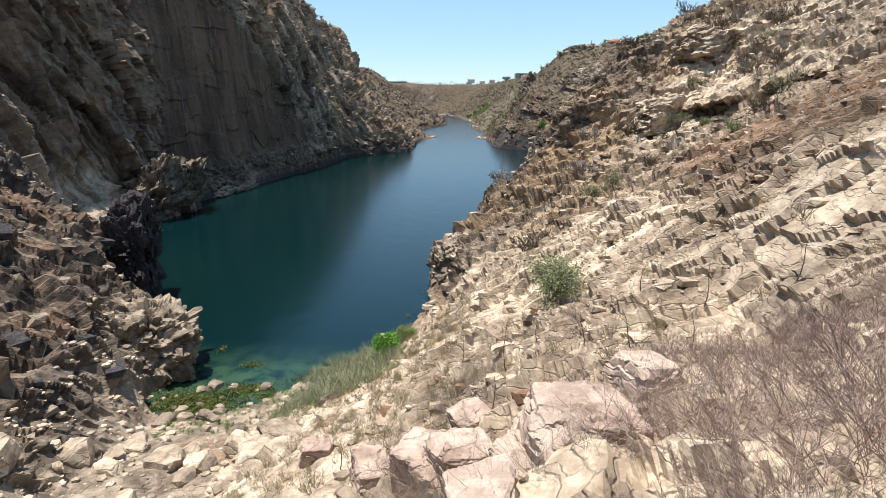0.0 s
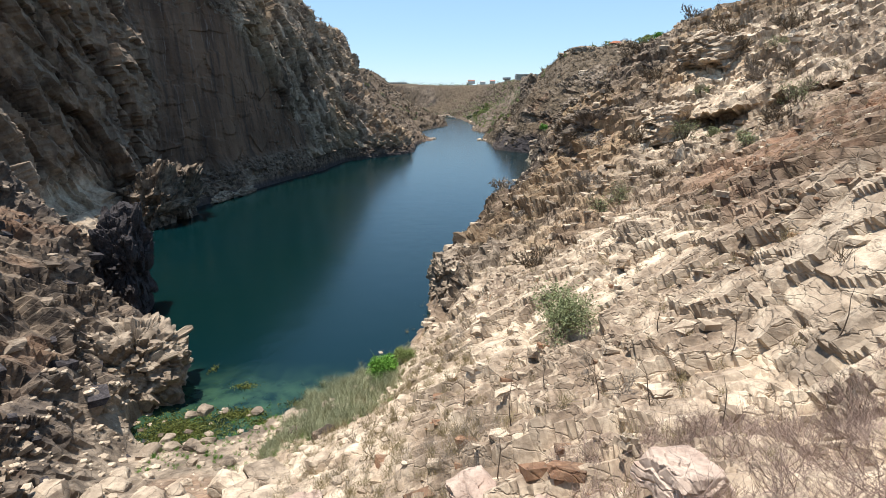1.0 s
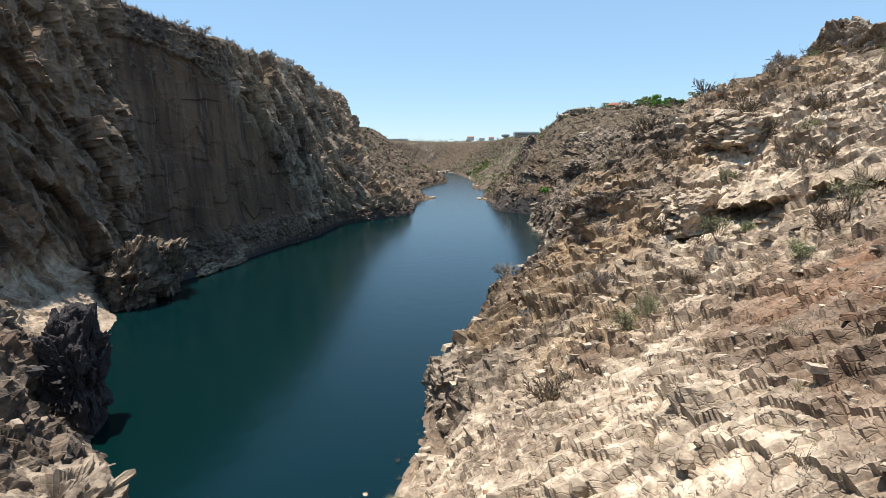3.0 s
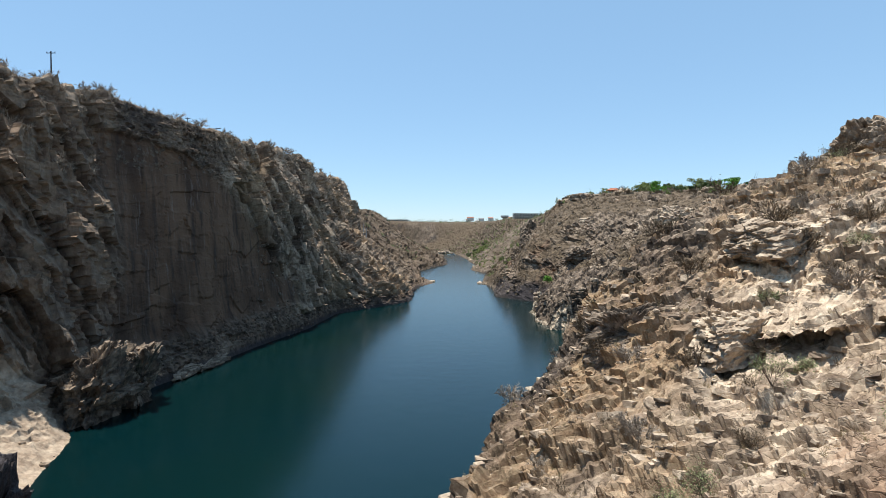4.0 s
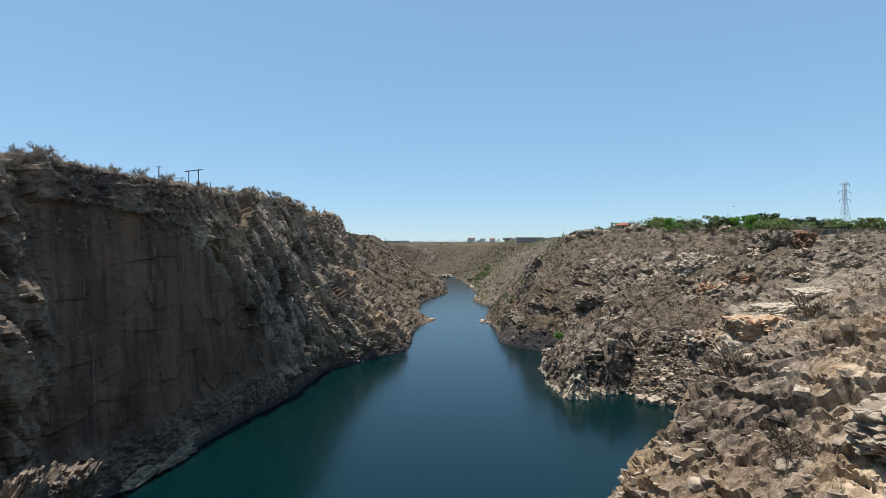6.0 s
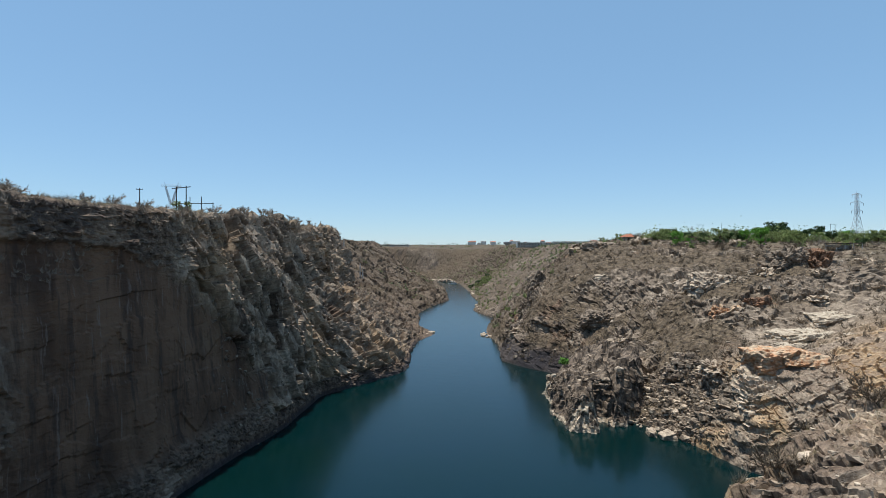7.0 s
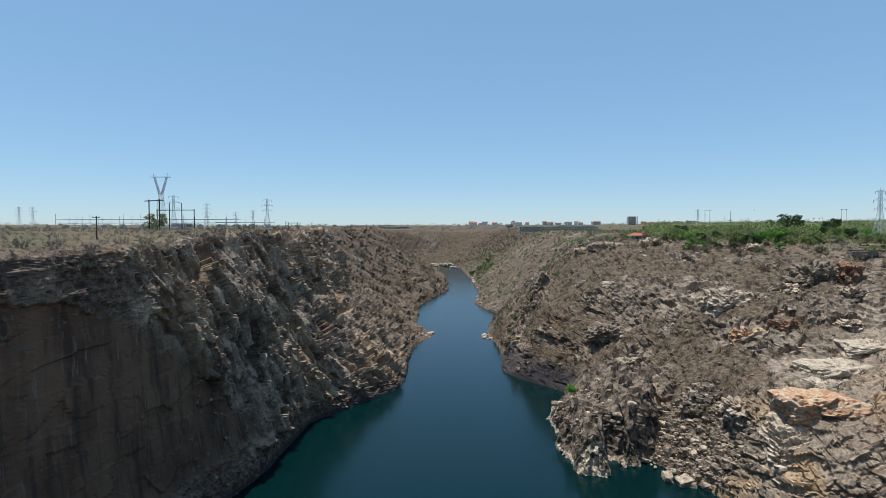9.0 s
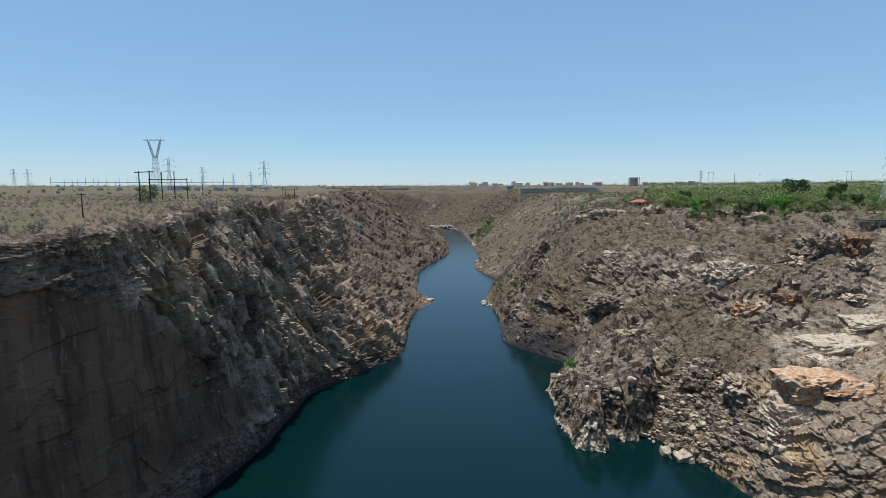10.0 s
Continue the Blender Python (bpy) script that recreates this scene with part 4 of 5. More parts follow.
for k, i in enumerate(spots(30, ((LANE > 8.6) & (LANE < 12.6) & (Y > 236) & (Y < 470)) * 1.0)):
    w = rng.uniform(5, 13)
    outcrop(tuple(D[i] - (0, 0, 0.12 * w)), (w, w * rng.uniform(0.6, 0.9), w * rng.uniform(0.45, 0.75)), rng.uniform(0, 180), 240 + k, ["pale", "pale", "grey", "pale"][k % 4], "weathered grey rock knoll on the scrub slope", 5, (2.2, 2.2, 1.2), 1.1, 0.2)

# balanced block and fallen rocks
boulder(67, 259.5, 20.4, 1.9, "pale", "pale squared block perched on the rock promontory", kind=1)
for k, (x, y, s) in enumerate(((78, 243, 3.0), (74, 246.5, 2.5))):
    v, f = ico(4)
    v = v * faceted(v, 760 + k, 5, 0.9)[:, None] * (1.2, 0.8, 0.6) * s
    v = v + 0.05 * s * blocks(v + 30 * k, (0.8, 0.8, 0.5), 760 + k, 0.6)[0][:, None] * v / np.linalg.norm(v, axis=1)[:, None]
    ob = tagged(new("boulder", raw_mesh("boulder", v, f, ROCK["pale"])), "large pale angular fallen block at the water's edge", "boulder", "talus rocks")
    ob.matrix_world = pose(x, y, 1.0, 6, -8, 20 + 60 * k)
for _ in range(70):
    y = rng.uniform(240, 266)
    x = rng.uniform(0, 18) + 84 - 0.45 * (y - 230)
    boulder(x, y, max(0.2, height_at(x, y)) + 0.3, 0.4 + 1.5 * rng.random() ** 2, "grey" if rng.random() < 0.35 else "pale", "grey fallen rock in the talus above the inlet", "talus rocks")
for _ in range(62):
    y = rng.uniform(20, 53)
    x = rng.uniform(-27, -7)
    boulder(x, y, height_at(x, y) + 0.1, rng.uniform(0.4, 1.35) * (1.3 if y < 36 else 0.8), "pale" if y < 38 else "grey", "weathered boulder on the stony beach", "beach boulders", flatten=1.1)
for k, (x, y, s) in enumerate(((3.1, 10.8, 1.4), (2.0, 10.7, 0.9), (0.7, 8.5, 0.8), (-0.2, 14.4, 1.4), (-6.6, 24.3, 0.95), (-2.8, 8.6, 0.9), (5.6, 13.4, 0.9), (-5.2, 12.8, 1.1), (0.6, 13.6, 1.0), (2.8, 15.2, 0.8), (-2.4, 15.8, 0.9), (-7.5, 17.5, 1.0), (1.2, 19.0, 0.9))):
    v, f = ico(5)
    v = v * faceted(v, 700 + k, 9, 0.7)[:, None] * (1.15, 1.0, 0.75) * s
    out = v / np.linalg.norm(v, axis=1)[:, None]
    h1, g1 = blocks(v + 40 * k, (0.5, 0.6, 0.3), 700 + k, 0.7)
    v = v + out * (0.045 * h1 + 0.08 * fractal(v + 9 * k, 0.8, 4, k))[:, None]
    ob = tagged(new("boulder", raw_mesh("boulder", v, f, ROCK["pink"])), "large pinkish pale boulder on the near slope", "boulder", "near boulders")
    ob.matrix_world = pose(x, y, height_at(x, y) + 0.3 * s, 0, 0, 47 * k)
for i in spots(85, (LANE > 8.8) & (LANE < 11.5) & (Y > 14) & (Y < 112)):
    s = float(rng.choice([0.3, 0.4, 0.5, 0.7, 0.95]))
    boulder(*(D[i] - DN[i] * 0.15 * s), s, "pale" if rng.random() < 0.9 else "grey", "tan angular block lying on the rocky slope", "slope blocks")
def shore_rocks(places, label):
    """Far pale rocks at the waterline, joined: (x, y, z, size) each."""
    v0, f0 = ico(2)
    vs, fs = [], []
    for c, (x, y, z, size) in enumerate(places):
        v = v0 * faceted(v0, 820 + c % 9, 9)[:, None] * (1.1, 0.9, 0.65) * size
        a = rng.uniform(0, 6.28)
        vs.append(np.stack([v[:, 0] * math.cos(a) - v[:, 1] * math.sin(a) + x, v[:, 0] * math.sin(a) + v[:, 1] * math.cos(a) + y, v[:, 2] + z], 1))
        fs.append(f0 + c * len(v0))
    return tagged(new("shore_rocks", raw_mesh("shore_rocks", np.concatenate(vs), np.concatenate(fs), ROCK["pale"])), label, "rocks", kind="stuff")


shore_rocks([(-26 + 0.5 * k + rng.uniform(-2.5, 2.5), 470 + 0.7 * k + rng.uniform(-9, 9) * (1 - k / 60), 0.1, rng.uniform(0.7, 2.4)) for k in range(36)]
            + [(34 + rng.uniform(-3, 3), 470 + 2.0 * k, 0.2, rng.uniform(0.8, 1.8)) for k in range(10)], "pale rocks of the low spit in the river")
far_rocks = []
for k in range(70):
    y = rng.uniform(640, 960)
    far_rocks.append((float(np.interp(y, [640, 670, 720, 773, 869, 965], [40, 33, 41, 49, 45, 45])) + rng.uniform(-1, 9), y, rng.uniform(0.2, 3.0), rng.uniform(1.0, 3.2)))
shore_rocks(far_rocks, "pale rocks along the far waterline")
shore_rocks([(rng.uniform(-80, 22), rng.uniform(1296, 1330), rng.uniform(0.2, 4.0), rng.uniform(2.0, 6.5)) for k in range(50)], "pale rocks at the bend of the river")

# small rubble, too many to count
def scatter_stones(name, n, weight, lo, hi, sort, label, level=1):
    v0, f0 = ico(level)
    forms = [v0 * faceted(v0, 300 + k, 8)[:, None] * (1, 0.8, 0.6) for k in range(6)]
    idx = spots(n, weight)
    vs, fs = [], []
    for c, i in enumerate(idx):
        a = rng.uniform(0, 6.28)
        s = lo + (hi - lo) * rng.random() ** 3
        v = forms[c % 6] * s
        ca, sa = math.cos(a), math.sin(a)
        vs.append(np.stack([v[:, 0] * ca - v[:, 1] * sa, v[:, 0] * sa + v[:, 1] * ca, v[:, 2]], 1) + D[i] + DN[i] * s * 0.15)
        fs.append(f0 + c * len(v0))
    return tagged(new(name, raw_mesh(name, np.concatenate(vs), np.concatenate(fs), ROCK[sort])), label, "rubble", kind="stuff")


def bedded_blocks(n, weight, lo, hi, sort, label, yaw=12.0, dip=(-9.0, 6.0), aspect=(1.5, 1.0, 0.5), sink=0.12):
    """Angular blocks still lying in their beds: crisp six-sided pieces that share one dip and one joint direction."""
    i = spots(n, weight)
    size = lo * (hi / lo) ** (rng.random(n) ** 1.7)
    corner = np.array([(a, b, c) for c in (-0.5, 0.5) for b in (-0.5, 0.5) for a in (-0.5, 0.5)])
    v = corner[None] * (np.array(aspect) * rng.uniform(0.7, 1.3, (n, 3)))[:, None] + rng.normal(size=(n, 8, 3)) * (0.09, 0.09, 0.05)
    v = v * size[:, None, None]
    a = np.radians(yaw + rng.normal(size=n) * 16)[:, None]
    p, q = np.radians(dip[0] + rng.normal(size=n) * 7)[:, None], np.radians(dip[1] + rng.normal(size=n) * 7)[:, None]
    x, y, z = v[..., 0], v[..., 1], v[..., 2]
    y, z = y * np.cos(p) - z * np.sin(p), y * np.sin(p) + z * np.cos(p)
    x, z = x * np.cos(q) + z * np.sin(q), -x * np.sin(q) + z * np.cos(q)
    x, y = x * np.cos(a) - y * np.sin(a), x * np.sin(a) + y * np.cos(a)
    v = np.stack([x, y, z], 2) + (D[i] - DN[i] * (sink * size)[:, None])[:, None]
    box = np.array([(0, 2, 3, 1), (4, 5, 7, 6), (0, 1, 5, 4), (2, 6, 7, 3), (0, 4, 6, 2), (1, 3, 7, 5)])
    f = (np.arange(n)[:, None, None] * 8 + box[None]).reshape(-1, 4)
    return tagged(new("broken_rock", raw_mesh("broken_rock", v.reshape(-1, 3), f, ROCK[sort])), label, "rubble", kind="stuff")


on_slope = (LANE > 8.15) & (LANE < 12.2)
bedded_blocks(2600, on_slope * (Y > 13) * (Y < 64) * (1.05 - flow), 0.14, 0.75, "pale", "tan angular blocks lying in the bedded slope", sink=0.22)
bedded_blocks(260, on_slope * (Y > 16) * (Y < 64) * smoothstep(-0.1, 0.4, n_patch), 0.2, 0.8, "red", "rust-brown angular blocks lying in the bedded slope", sink=0.22)
bedded_blocks(1200, on_slope * (Y > 62) * (Y < 126) * (1.05 - flow), 0.3, 1.5, "pale", "tan angular blocks lying in the bedded slope", sink=0.25)
bedded_blocks(900, on_slope * (Y > 62) * (Y < 130) * (1.05 - flow), 0.3, 1.3, "grey", "grey-brown angular blocks lying in the bedded slope", sink=0.25)
bedded_blocks(300, (LANE > 3.2) * (LANE < 6.2) * (Y > 12) * (Y < 84), 0.3, 1.2, "grey", "dark grey-brown angular blocks on the near bank", -35, sink=0.25)
bedded_blocks(300, (LANE > 3.2) * (LANE < 6.2) * (Y > 12) * (Y < 84), 0.4, 1.5, "dark", "dark purple-brown angular blocks on the near bank", -35, sink=0.25)
bedded_blocks(1100, (X > 66) * (X < 102) * (Y > 234) * (Y < 272) * (Z < 24) * (LANE > 8), 0.5, 2.0, "grey", "grey angular fallen blocks above the inlet", 30, (0, 0), (1.2, 1.0, 0.7), 0.0)
bedded_blocks(1000, ((LANE > 8.2) & (LANE < 12.6) & (Y > 240) & (Y < 460)) * rock_zone, 0.6, 2.2, "grey", "weathered grey blocks in the scrub slope", 25, (-14, 10), (1.5, 1.1, 0.7), 0.2)
bedded_blocks(500, ((LANE > 8.2) & (LANE < 12.6) & (Y > 240) & (Y < 420)) * rock_zone, 0.6, 2.0, "pale", "pale weathered blocks in the scrub slope", 25, (-14, 10), (1.5, 1.1, 0.7), 0.2)

scatter_stones("rubble", 900, ((LANE > 7.2) & (LANE < 11.8) & (Y > 3) & (Y < 122)) * 1.0, 0.10, 0.55, "pale", "loose tan rubble on the near slope")
scatter_stones("rubble", 1300, ((LANE > 5) & (LANE < 8.5) & (Y > 5) & (Y < 52)) * 1.0, 0.10, 0.5, "pale", "loose pale stones on the beach")
scatter_stones("rubble", 420, ((X > 72) & (X < 100) & (Y > 238) & (Y < 268) & (Z < 22) & (LANE > 8)) * 1.0, 0.25, 1.0, "pale", "grey angular talus above the inlet")
scatter_stones("rubble", 2600, ((LANE > 8.1) & (LANE < 13) & (Y > 205) & (Y < 520)) * (n_patch < 0.25) * (1 - tide), 0.2, 1.2, "grey", "weathered grey rubble among the scrub")
scatter_stones("rubble", 3500, ((LANE > 2.9) & (LANE < 6.0) & (Y > 225) & (Y < 520)) * 1.0, 0.2, 1.1, "grey", "weathered rubble on the far cliff slope")
scatter_stones("rubble", 500, ((LANE > 3.5) & (LANE < 6.2) & (Y > 20) & (Y < 120)) * 1.0, 0.2, 1.0, "grey", "grey broken rock on the near bank")


# ---- plants ----
def spikes(starts, ends, r0):
    """Thin tapering twigs, three-sided, from starts to ends."""
    d = ends - starts
    d /= np.maximum(np.linalg.norm(d, axis=1)[:, None], 1e-6)
    ref = np.where(np.abs(d[:, 2:3]) > 0.9, (1.0, 0, 0), (0, 0, 1.0))
    u = np.cross(d, ref)
    u /= np.linalg.norm(u, axis=1)[:, None]
    w = np.cross(d, u)
    r = np.broadcast_to(np.asarray(r0, float).reshape(-1, 1), (len(starts), 1))
    ring = [starts + r * (u * math.cos(a) + w * math.sin(a)) for a in (0, 2.094, 4.189)]
    v = np.stack(ring + [ends], 1).reshape(-1, 3)
    b = np.arange(len(starts))[:, None] * 4
    f = np.concatenate([b + np.array(t) for t in ((0, 1, 3), (1, 2, 3), (2, 0, 3))])
    return v, f


def branching(seed, height, spread, stems=6, kids=4, depth=3, r=0.035):
    """Branch starts, ends and radii of a leafless shrub; the last ones are the tips."""
    g = np.random.default_rng(seed)
    S, E, R = [], [], []
    tips = []
    level = []
    for _ in range(stems):
        a = g.uniform(0, 6.28)
        d = Vector((math.cos(a) * spread, math.sin(a) * spread, 1.0)).normalized()
        level.append((Vector((g.normal() * 0.08, g.normal() * 0.08, -0.1)), d, height * g.uniform(0.4, 0.6), r))
    for k in range(depth):
        nxt = []
        for p, d, l, rad in level:
            q = p + d * l
            S.append(p[:]), E.append(q[:]), R.append(rad)
            for _ in range(kids if k < depth - 1 else 0):
                f = g.uniform(0.35, 1.0)
                nd = (d + Vector(g.normal(size=3)) * 0.5 + Vector((0, 0, 0.12))).normalized()
                nxt.append((p + d * l * f, nd, l * g.uniform(0.45, 0.75), rad * 0.62))
            if k == depth - 1:
                tips.append(q[:])
        level = nxt
    return np.array(S), np.array(E), np.array(R), np.array(tips)


def leaves(centres, size, g, per=1, jitter=0.1):
    """Small pointed leaves (thin folded pairs of triangles) round the centres."""
    c = np.repeat(centres, per, 0) + g.normal(size=(len(centres) * per, 3)) * jitter
    n = len(c)
    a = g.normal(size=(n, 3))
    a /= np.linalg.norm(a, axis=1)[:, None]
    b = np.cross(a, g.normal(size=(n, 3)))
    b /= np.linalg.norm(b, axis=1)[:, None]
    nn = np.cross(a, b)
    s = size * g.uniform(0.6, 1.3, (n, 1))
    v = np.stack([c - a * s, c + b * s * 0.45 + nn * s * 0.15, c + a * s, c - b * s * 0.45 + nn * s * 0.15], 1).reshape(-1, 3)
    k = np.arange(n)[:, None] * 4
    return v, np.concatenate([k + np.array((0, 1, 2)), k + np.array((0, 2, 3))])


DRY = []
for k in range(6):
    S, E, R, tips = branching(400 + k, 1.0, 0.55 + 0.1 * (k % 3), 7, 4, 4 if k < 3 else 3, 0.014)
    DRY.append(raw_mesh("dry_shrub", *spikes(S, E, np.maximum(R, 0.005)), TWIG if k % 2 else TWIG_PALE))


DRY_FINE, DRY_FAR = [], []
for k in range(3):
    S, E, R, tips = branching(430 + k, 1.0, 0.7, 11, 5, 4, 0.006)
    DRY_FINE.append(raw_mesh("dry_shrub", *spikes(S, E, np.maximum(R, 0.0016)), TWIG_FINE))
    S, E, R, tips = branching(440 + k, 1.0, 0.65, 8, 4, 4, 0.026)
    DRY_FAR.append(raw_mesh("dry_shrub", *spikes(S, E, np.maximum(R, 0.015)), TWIG if k else TWIG_PALE))


def dry_shrub(p, size, k=None, label="leafless grey-brown thorny shrub", forms=DRY):
    ob = tagged(new("dry_shrub", forms[int(rng.integers(0, len(forms))) if k is None else k]), label, "shrub", "dry shrubs")
    ob.matrix_world = pose(p[0], p[1], p[2], 0, 0, rng.uniform(0, 360)) @ Matrix.Diagonal((size * 1.1, size * 1.1, size, 1))
    return ob


for x, y, s, k in ((4.2, 4.6, 2.4, 0), (6.0, 6.4, 2.6, 1), (7.6, 8.6, 2.6, 2), (5.0, 8.2, 1.8, 0), (8.8, 6.2, 2.8, 1), (10.0, 9.4, 2.4, 2), (6.8, 11.2, 1.8, 1), (9.5, 13.0, 1.8, 0), (3.4, 13.0, 1.2, 2), (12.5, 12.0, 2.2, 2),
                   (1.8, 12.4, 1.0, 1), (-1.5, 11.8, 1.0, 0), (12, 16, 1.8, 1), (8, 17, 1.4, 0), (15.0, 9.0, 2.6, 0), (4.8, 6.6, 2.0, 2), (7.2, 4.8, 2.6, 0), (2.9, 7.4, 1.2, 1)):
    dry_shrub((x, y, height_at(x, y)), s, k, "tangled leafless brown twigs on the near slope", DRY_FINE)
for i in spots(45, (LANE > 8) & (LANE < 12.3) & (Y > 12) & (Y < 60)):
    dry_shrub(D[i], rng.uniform(0.8, 2.2))
for i in spots(122, (LANE > 8.8) & (LANE < 12.6) & (Y > 60) & (Y < 148) & (Z > 12)):
    dry_shrub(D[i], rng.uniform(1.8, 4.2), forms=DRY_FAR)
for i in spots(26, (LANE > 11.4) & (LANE < 12.6) & (Y > 76) & (Y < 132)):
    dry_shrub(D[i], rng.uniform(3.0, 5.0), label="tall leafless grey shrub on the hilltop", forms=DRY_FAR)
for i in spots(26, (LANE > 11.6) & (LANE < 12.6) & (Y > 330) & (Y < 520)):
    dry_shrub(D[i], rng.uniform(3.5, 6.5), label="tall leafless grey shrub on the plateau edge", forms=DRY_FAR)
for i in spots(60, smoothstep(2.6, 2.95, LANE) * (1 - smoothstep(3.02, 3.06, LANE)) * (Y > 90) * (Y < 450)):
    dry_shrub(D[i], rng.uniform(2.2, 4.8), label="leafless pale shrub on the cliff edge", forms=DRY_FAR[:1])


def bare_stem(x, y, h, seed):
    g = np.random.default_rng(seed)
    s = Shape()
    p = Vector((0, 0, -0.2))
    for k in range(4):
        q = p + Vector((g.normal() * 0.10, g.normal() * 0.10, h / 4))
        s.bar(p, q, 0.035 - 0.007 * k, 0.028 - 0.007 * k, 5)
        p = q
    root = tagged(new("bare_stem"), "thin dark leafless stem among the rocks", "plant", "bare stems")
    root.location = (x, y, height_at(x, y))
    part("stem", s, BARK, root)


for k, (x, y, h) in enumerate(((2.2, 21, 2.2), (3.1, 24, 2.6), (-4.5, 20, 1.8), (6.6, 23, 1.8), (8.4, 22, 2.0), (9.8, 19, 2.3), (-9.5, 19, 1.9), (5.1, 27, 1.6), (12.5, 24, 2.2), (11.0, 28, 1.7), (1.2, 30, 2.0), (14.5, 21, 2.4))):
    bare_stem(x, y, h, 900 + k)


def scrub(name, n, weight, lo, hi, mat, label, per=26, thick=0.035, up=1.0):
    idx = spots(n, weight)
    size = rng.uniform(lo, hi, n)
    base = np.repeat(D[idx], per, 0)
    sz = np.repeat(size, per)[:, None]
    d = rng.normal(size=(n * per, 3)) * (0.55, 0.55, 0.35) + (0, 0, 0.75 * up)
    start = base + rng.normal(size=(n * per, 3)) * (0.18, 0.18, 0.0) * sz + np.abs(d) * (0, 0, 1) * sz * rng.uniform(-0.1, 0.35, (n * per, 1))
    v, f = spikes(start, start + d * sz * rng.uniform(0.35, 0.8, (n * per, 1)), thick * np.repeat(size, per))
    return tagged(new(name, raw_mesh(name, v, f, mat)), label, "scrub", kind="stuff")


right_hill = (LANE > 8.2) & (LANE < 13.2) & (Y > 205)
scrub("dry_scrub", 10500, right_hill * (Y < 560) * (0.3 + (1 - rock_zone)) * (Y > 238) + right_hill * (Y <= 238) * 0.3 * flat, 1.4, 3.2, TWIG, "leafless grey-brown scrub covering the rocky slope", 20)
scrub("dry_scrub", 1500, right_hill * (Y > 480) * (Y < 1400), 2.0, 4.5, TWIG, "distant leafless scrub on the canyon side", 22, 0.04)
scrub("dry_scrub", 2600, ((LANE > 1.6) & (LANE < 2.98) & (Y > 60) & (Y < 520)) * np.exp(-np.abs(X + 80) / 90), 0.7, 1.7, TWIG_PALE, "dry grassy scrub on the plateau above the wall", 26, 0.03)
scrub("dry_scrub", 2200, ((LANE > 2.9) & (LANE < 5.4) & (Y > 225) & (Y < 500)) * 1.0, 0.8, 2.2, TWIG_PALE, "dry tufts clinging to the cliff")
scrub("dry_scrub", 1000, ((LANE > 2.95) & (LANE < 3.7) & (Y > 90) & (Y < 240)) * 1.0, 0.7, 1.8, TWIG_PALE, "dry tufts clinging under the cliff edge")
scrub("dry_scrub", 1300, ((LANE > 2.6) & (LANE < 6) & (Y > 430) & (Y < 1300)) * 1.0, 2.0, 4.5, TWIG, "distant leafless scrub on the far bank", 22, 0.04)
scrub("dry_scrub", 900, ((LANE > 8) & (LANE < 12.6) & (Y > 8) & (Y < 124)) * (0.3 + flat), 0.4, 1.1, TWIG, "low dry scrub between the rocks", 26, 0.02)
scrub("dry_scrub", 700, ((LANE > 8.3) & (LANE < 12.6) & (Y > 62) & (Y < 150)) * (0.25 + flat) * (Z > 8), 0.8, 2.1, TWIG, "grey-brown leafless scrub on the rocky slope", 28, 0.022)
scrub("dry_grass_tufts", 1500, ((LANE > 6.8) & (LANE < 12) & (Y > 6) & (Y < 122)) * (0.3 + flat) * 1.0, 0.3, 0.8, STRAW, "dry yellow grass tufts between the rocks", 34, 0.014, 1.4)
scrub("dry_grass_tufts", 2600, ((LANE > 1.2) & (LANE < 2.95) & (Y > 120) & (Y < 560)) * np.exp(-np.abs(X + 90) / 120), 0.5, 1.1, STRAW, "dry grass of the plateau meadow", 24, 0.03, 1.3)


def leafy_shrub(p, size, mat, seed, label, name="green_shrub", leaf=0.07, per=4):
    S, E, R, tips = branching(seed, size, 0.5, 6, 5, 4, 0.03 * size / 2)
    root = tagged(new(name), label, "shrub", "green shrubs")
    root.location = p
    part("branchwork", raw_mesh("branchwork", *spikes(S, E, np.maximum(R, 0.006)), BARK), BARK, root)
    g = np.random.default_rng(seed)
    part("foliage", raw_mesh("foliage", *leaves(tips, leaf, g, per, 0.16 * size / 2), mat), mat, root)
    return root


leafy_shrub((7.1, 33.5, height_at(7.1, 33.5) - 0.1), 3.9, LEAF_GREY, 501, "airy grey-green shrub growing from the rock slope", leaf=0.085, per=7)
leafy_shrub((-5.8, 51.5, height_at(-5.8, 51.5)), 2.4, LEAF_BRIGHT, 502, "bright green leafy shrub at the beach", leaf=0.13, per=5)
leafy_shrub((-4.2, 54.0, height_at(-4.2, 54.0)), 1.5, LEAF, 503, "low green shrub at the water's edge", leaf=0.1, per=5)
leafy_shrub((51, 281, 17.5), 3.0, LEAF_BRIGHT, 504, "small bright green shrub on the rock promontory", leaf=0.16, per=4)
for k, i in enumerate(spots(60, (LANE > 9.4) & (LANE < 12.6) & (Y > 56) & (Y < 145))):
    leafy_shrub(D[i], rng.uniform(1.8, 3.6), LEAF_GREY, 520 + k, "thin grey-green shrub on the rocky slope", leaf=0.09, per=1)

scrub("far_green_scrub", 420, ((LANE > 3.2) & (LANE < 6.0) & (Y > 500) & (Y < 1400)) * smoothstep(0.0, 0.3, n_zone), 2.0, 4.0, LEAF_GREY, "distant grey-green scrub on the far bank", 24, 0.07)
scrub("far_green_scrub", 500, ((LANE > 8.2) & (LANE < 12.6) & (Y > 430) & (Y < 1400)) * smoothstep(0.0, 0.3, fractal(P, 60.0, 3, 36)), 2.0, 4.5, LEAF, "distant green scrub on the canyon side", 24, 0.07)
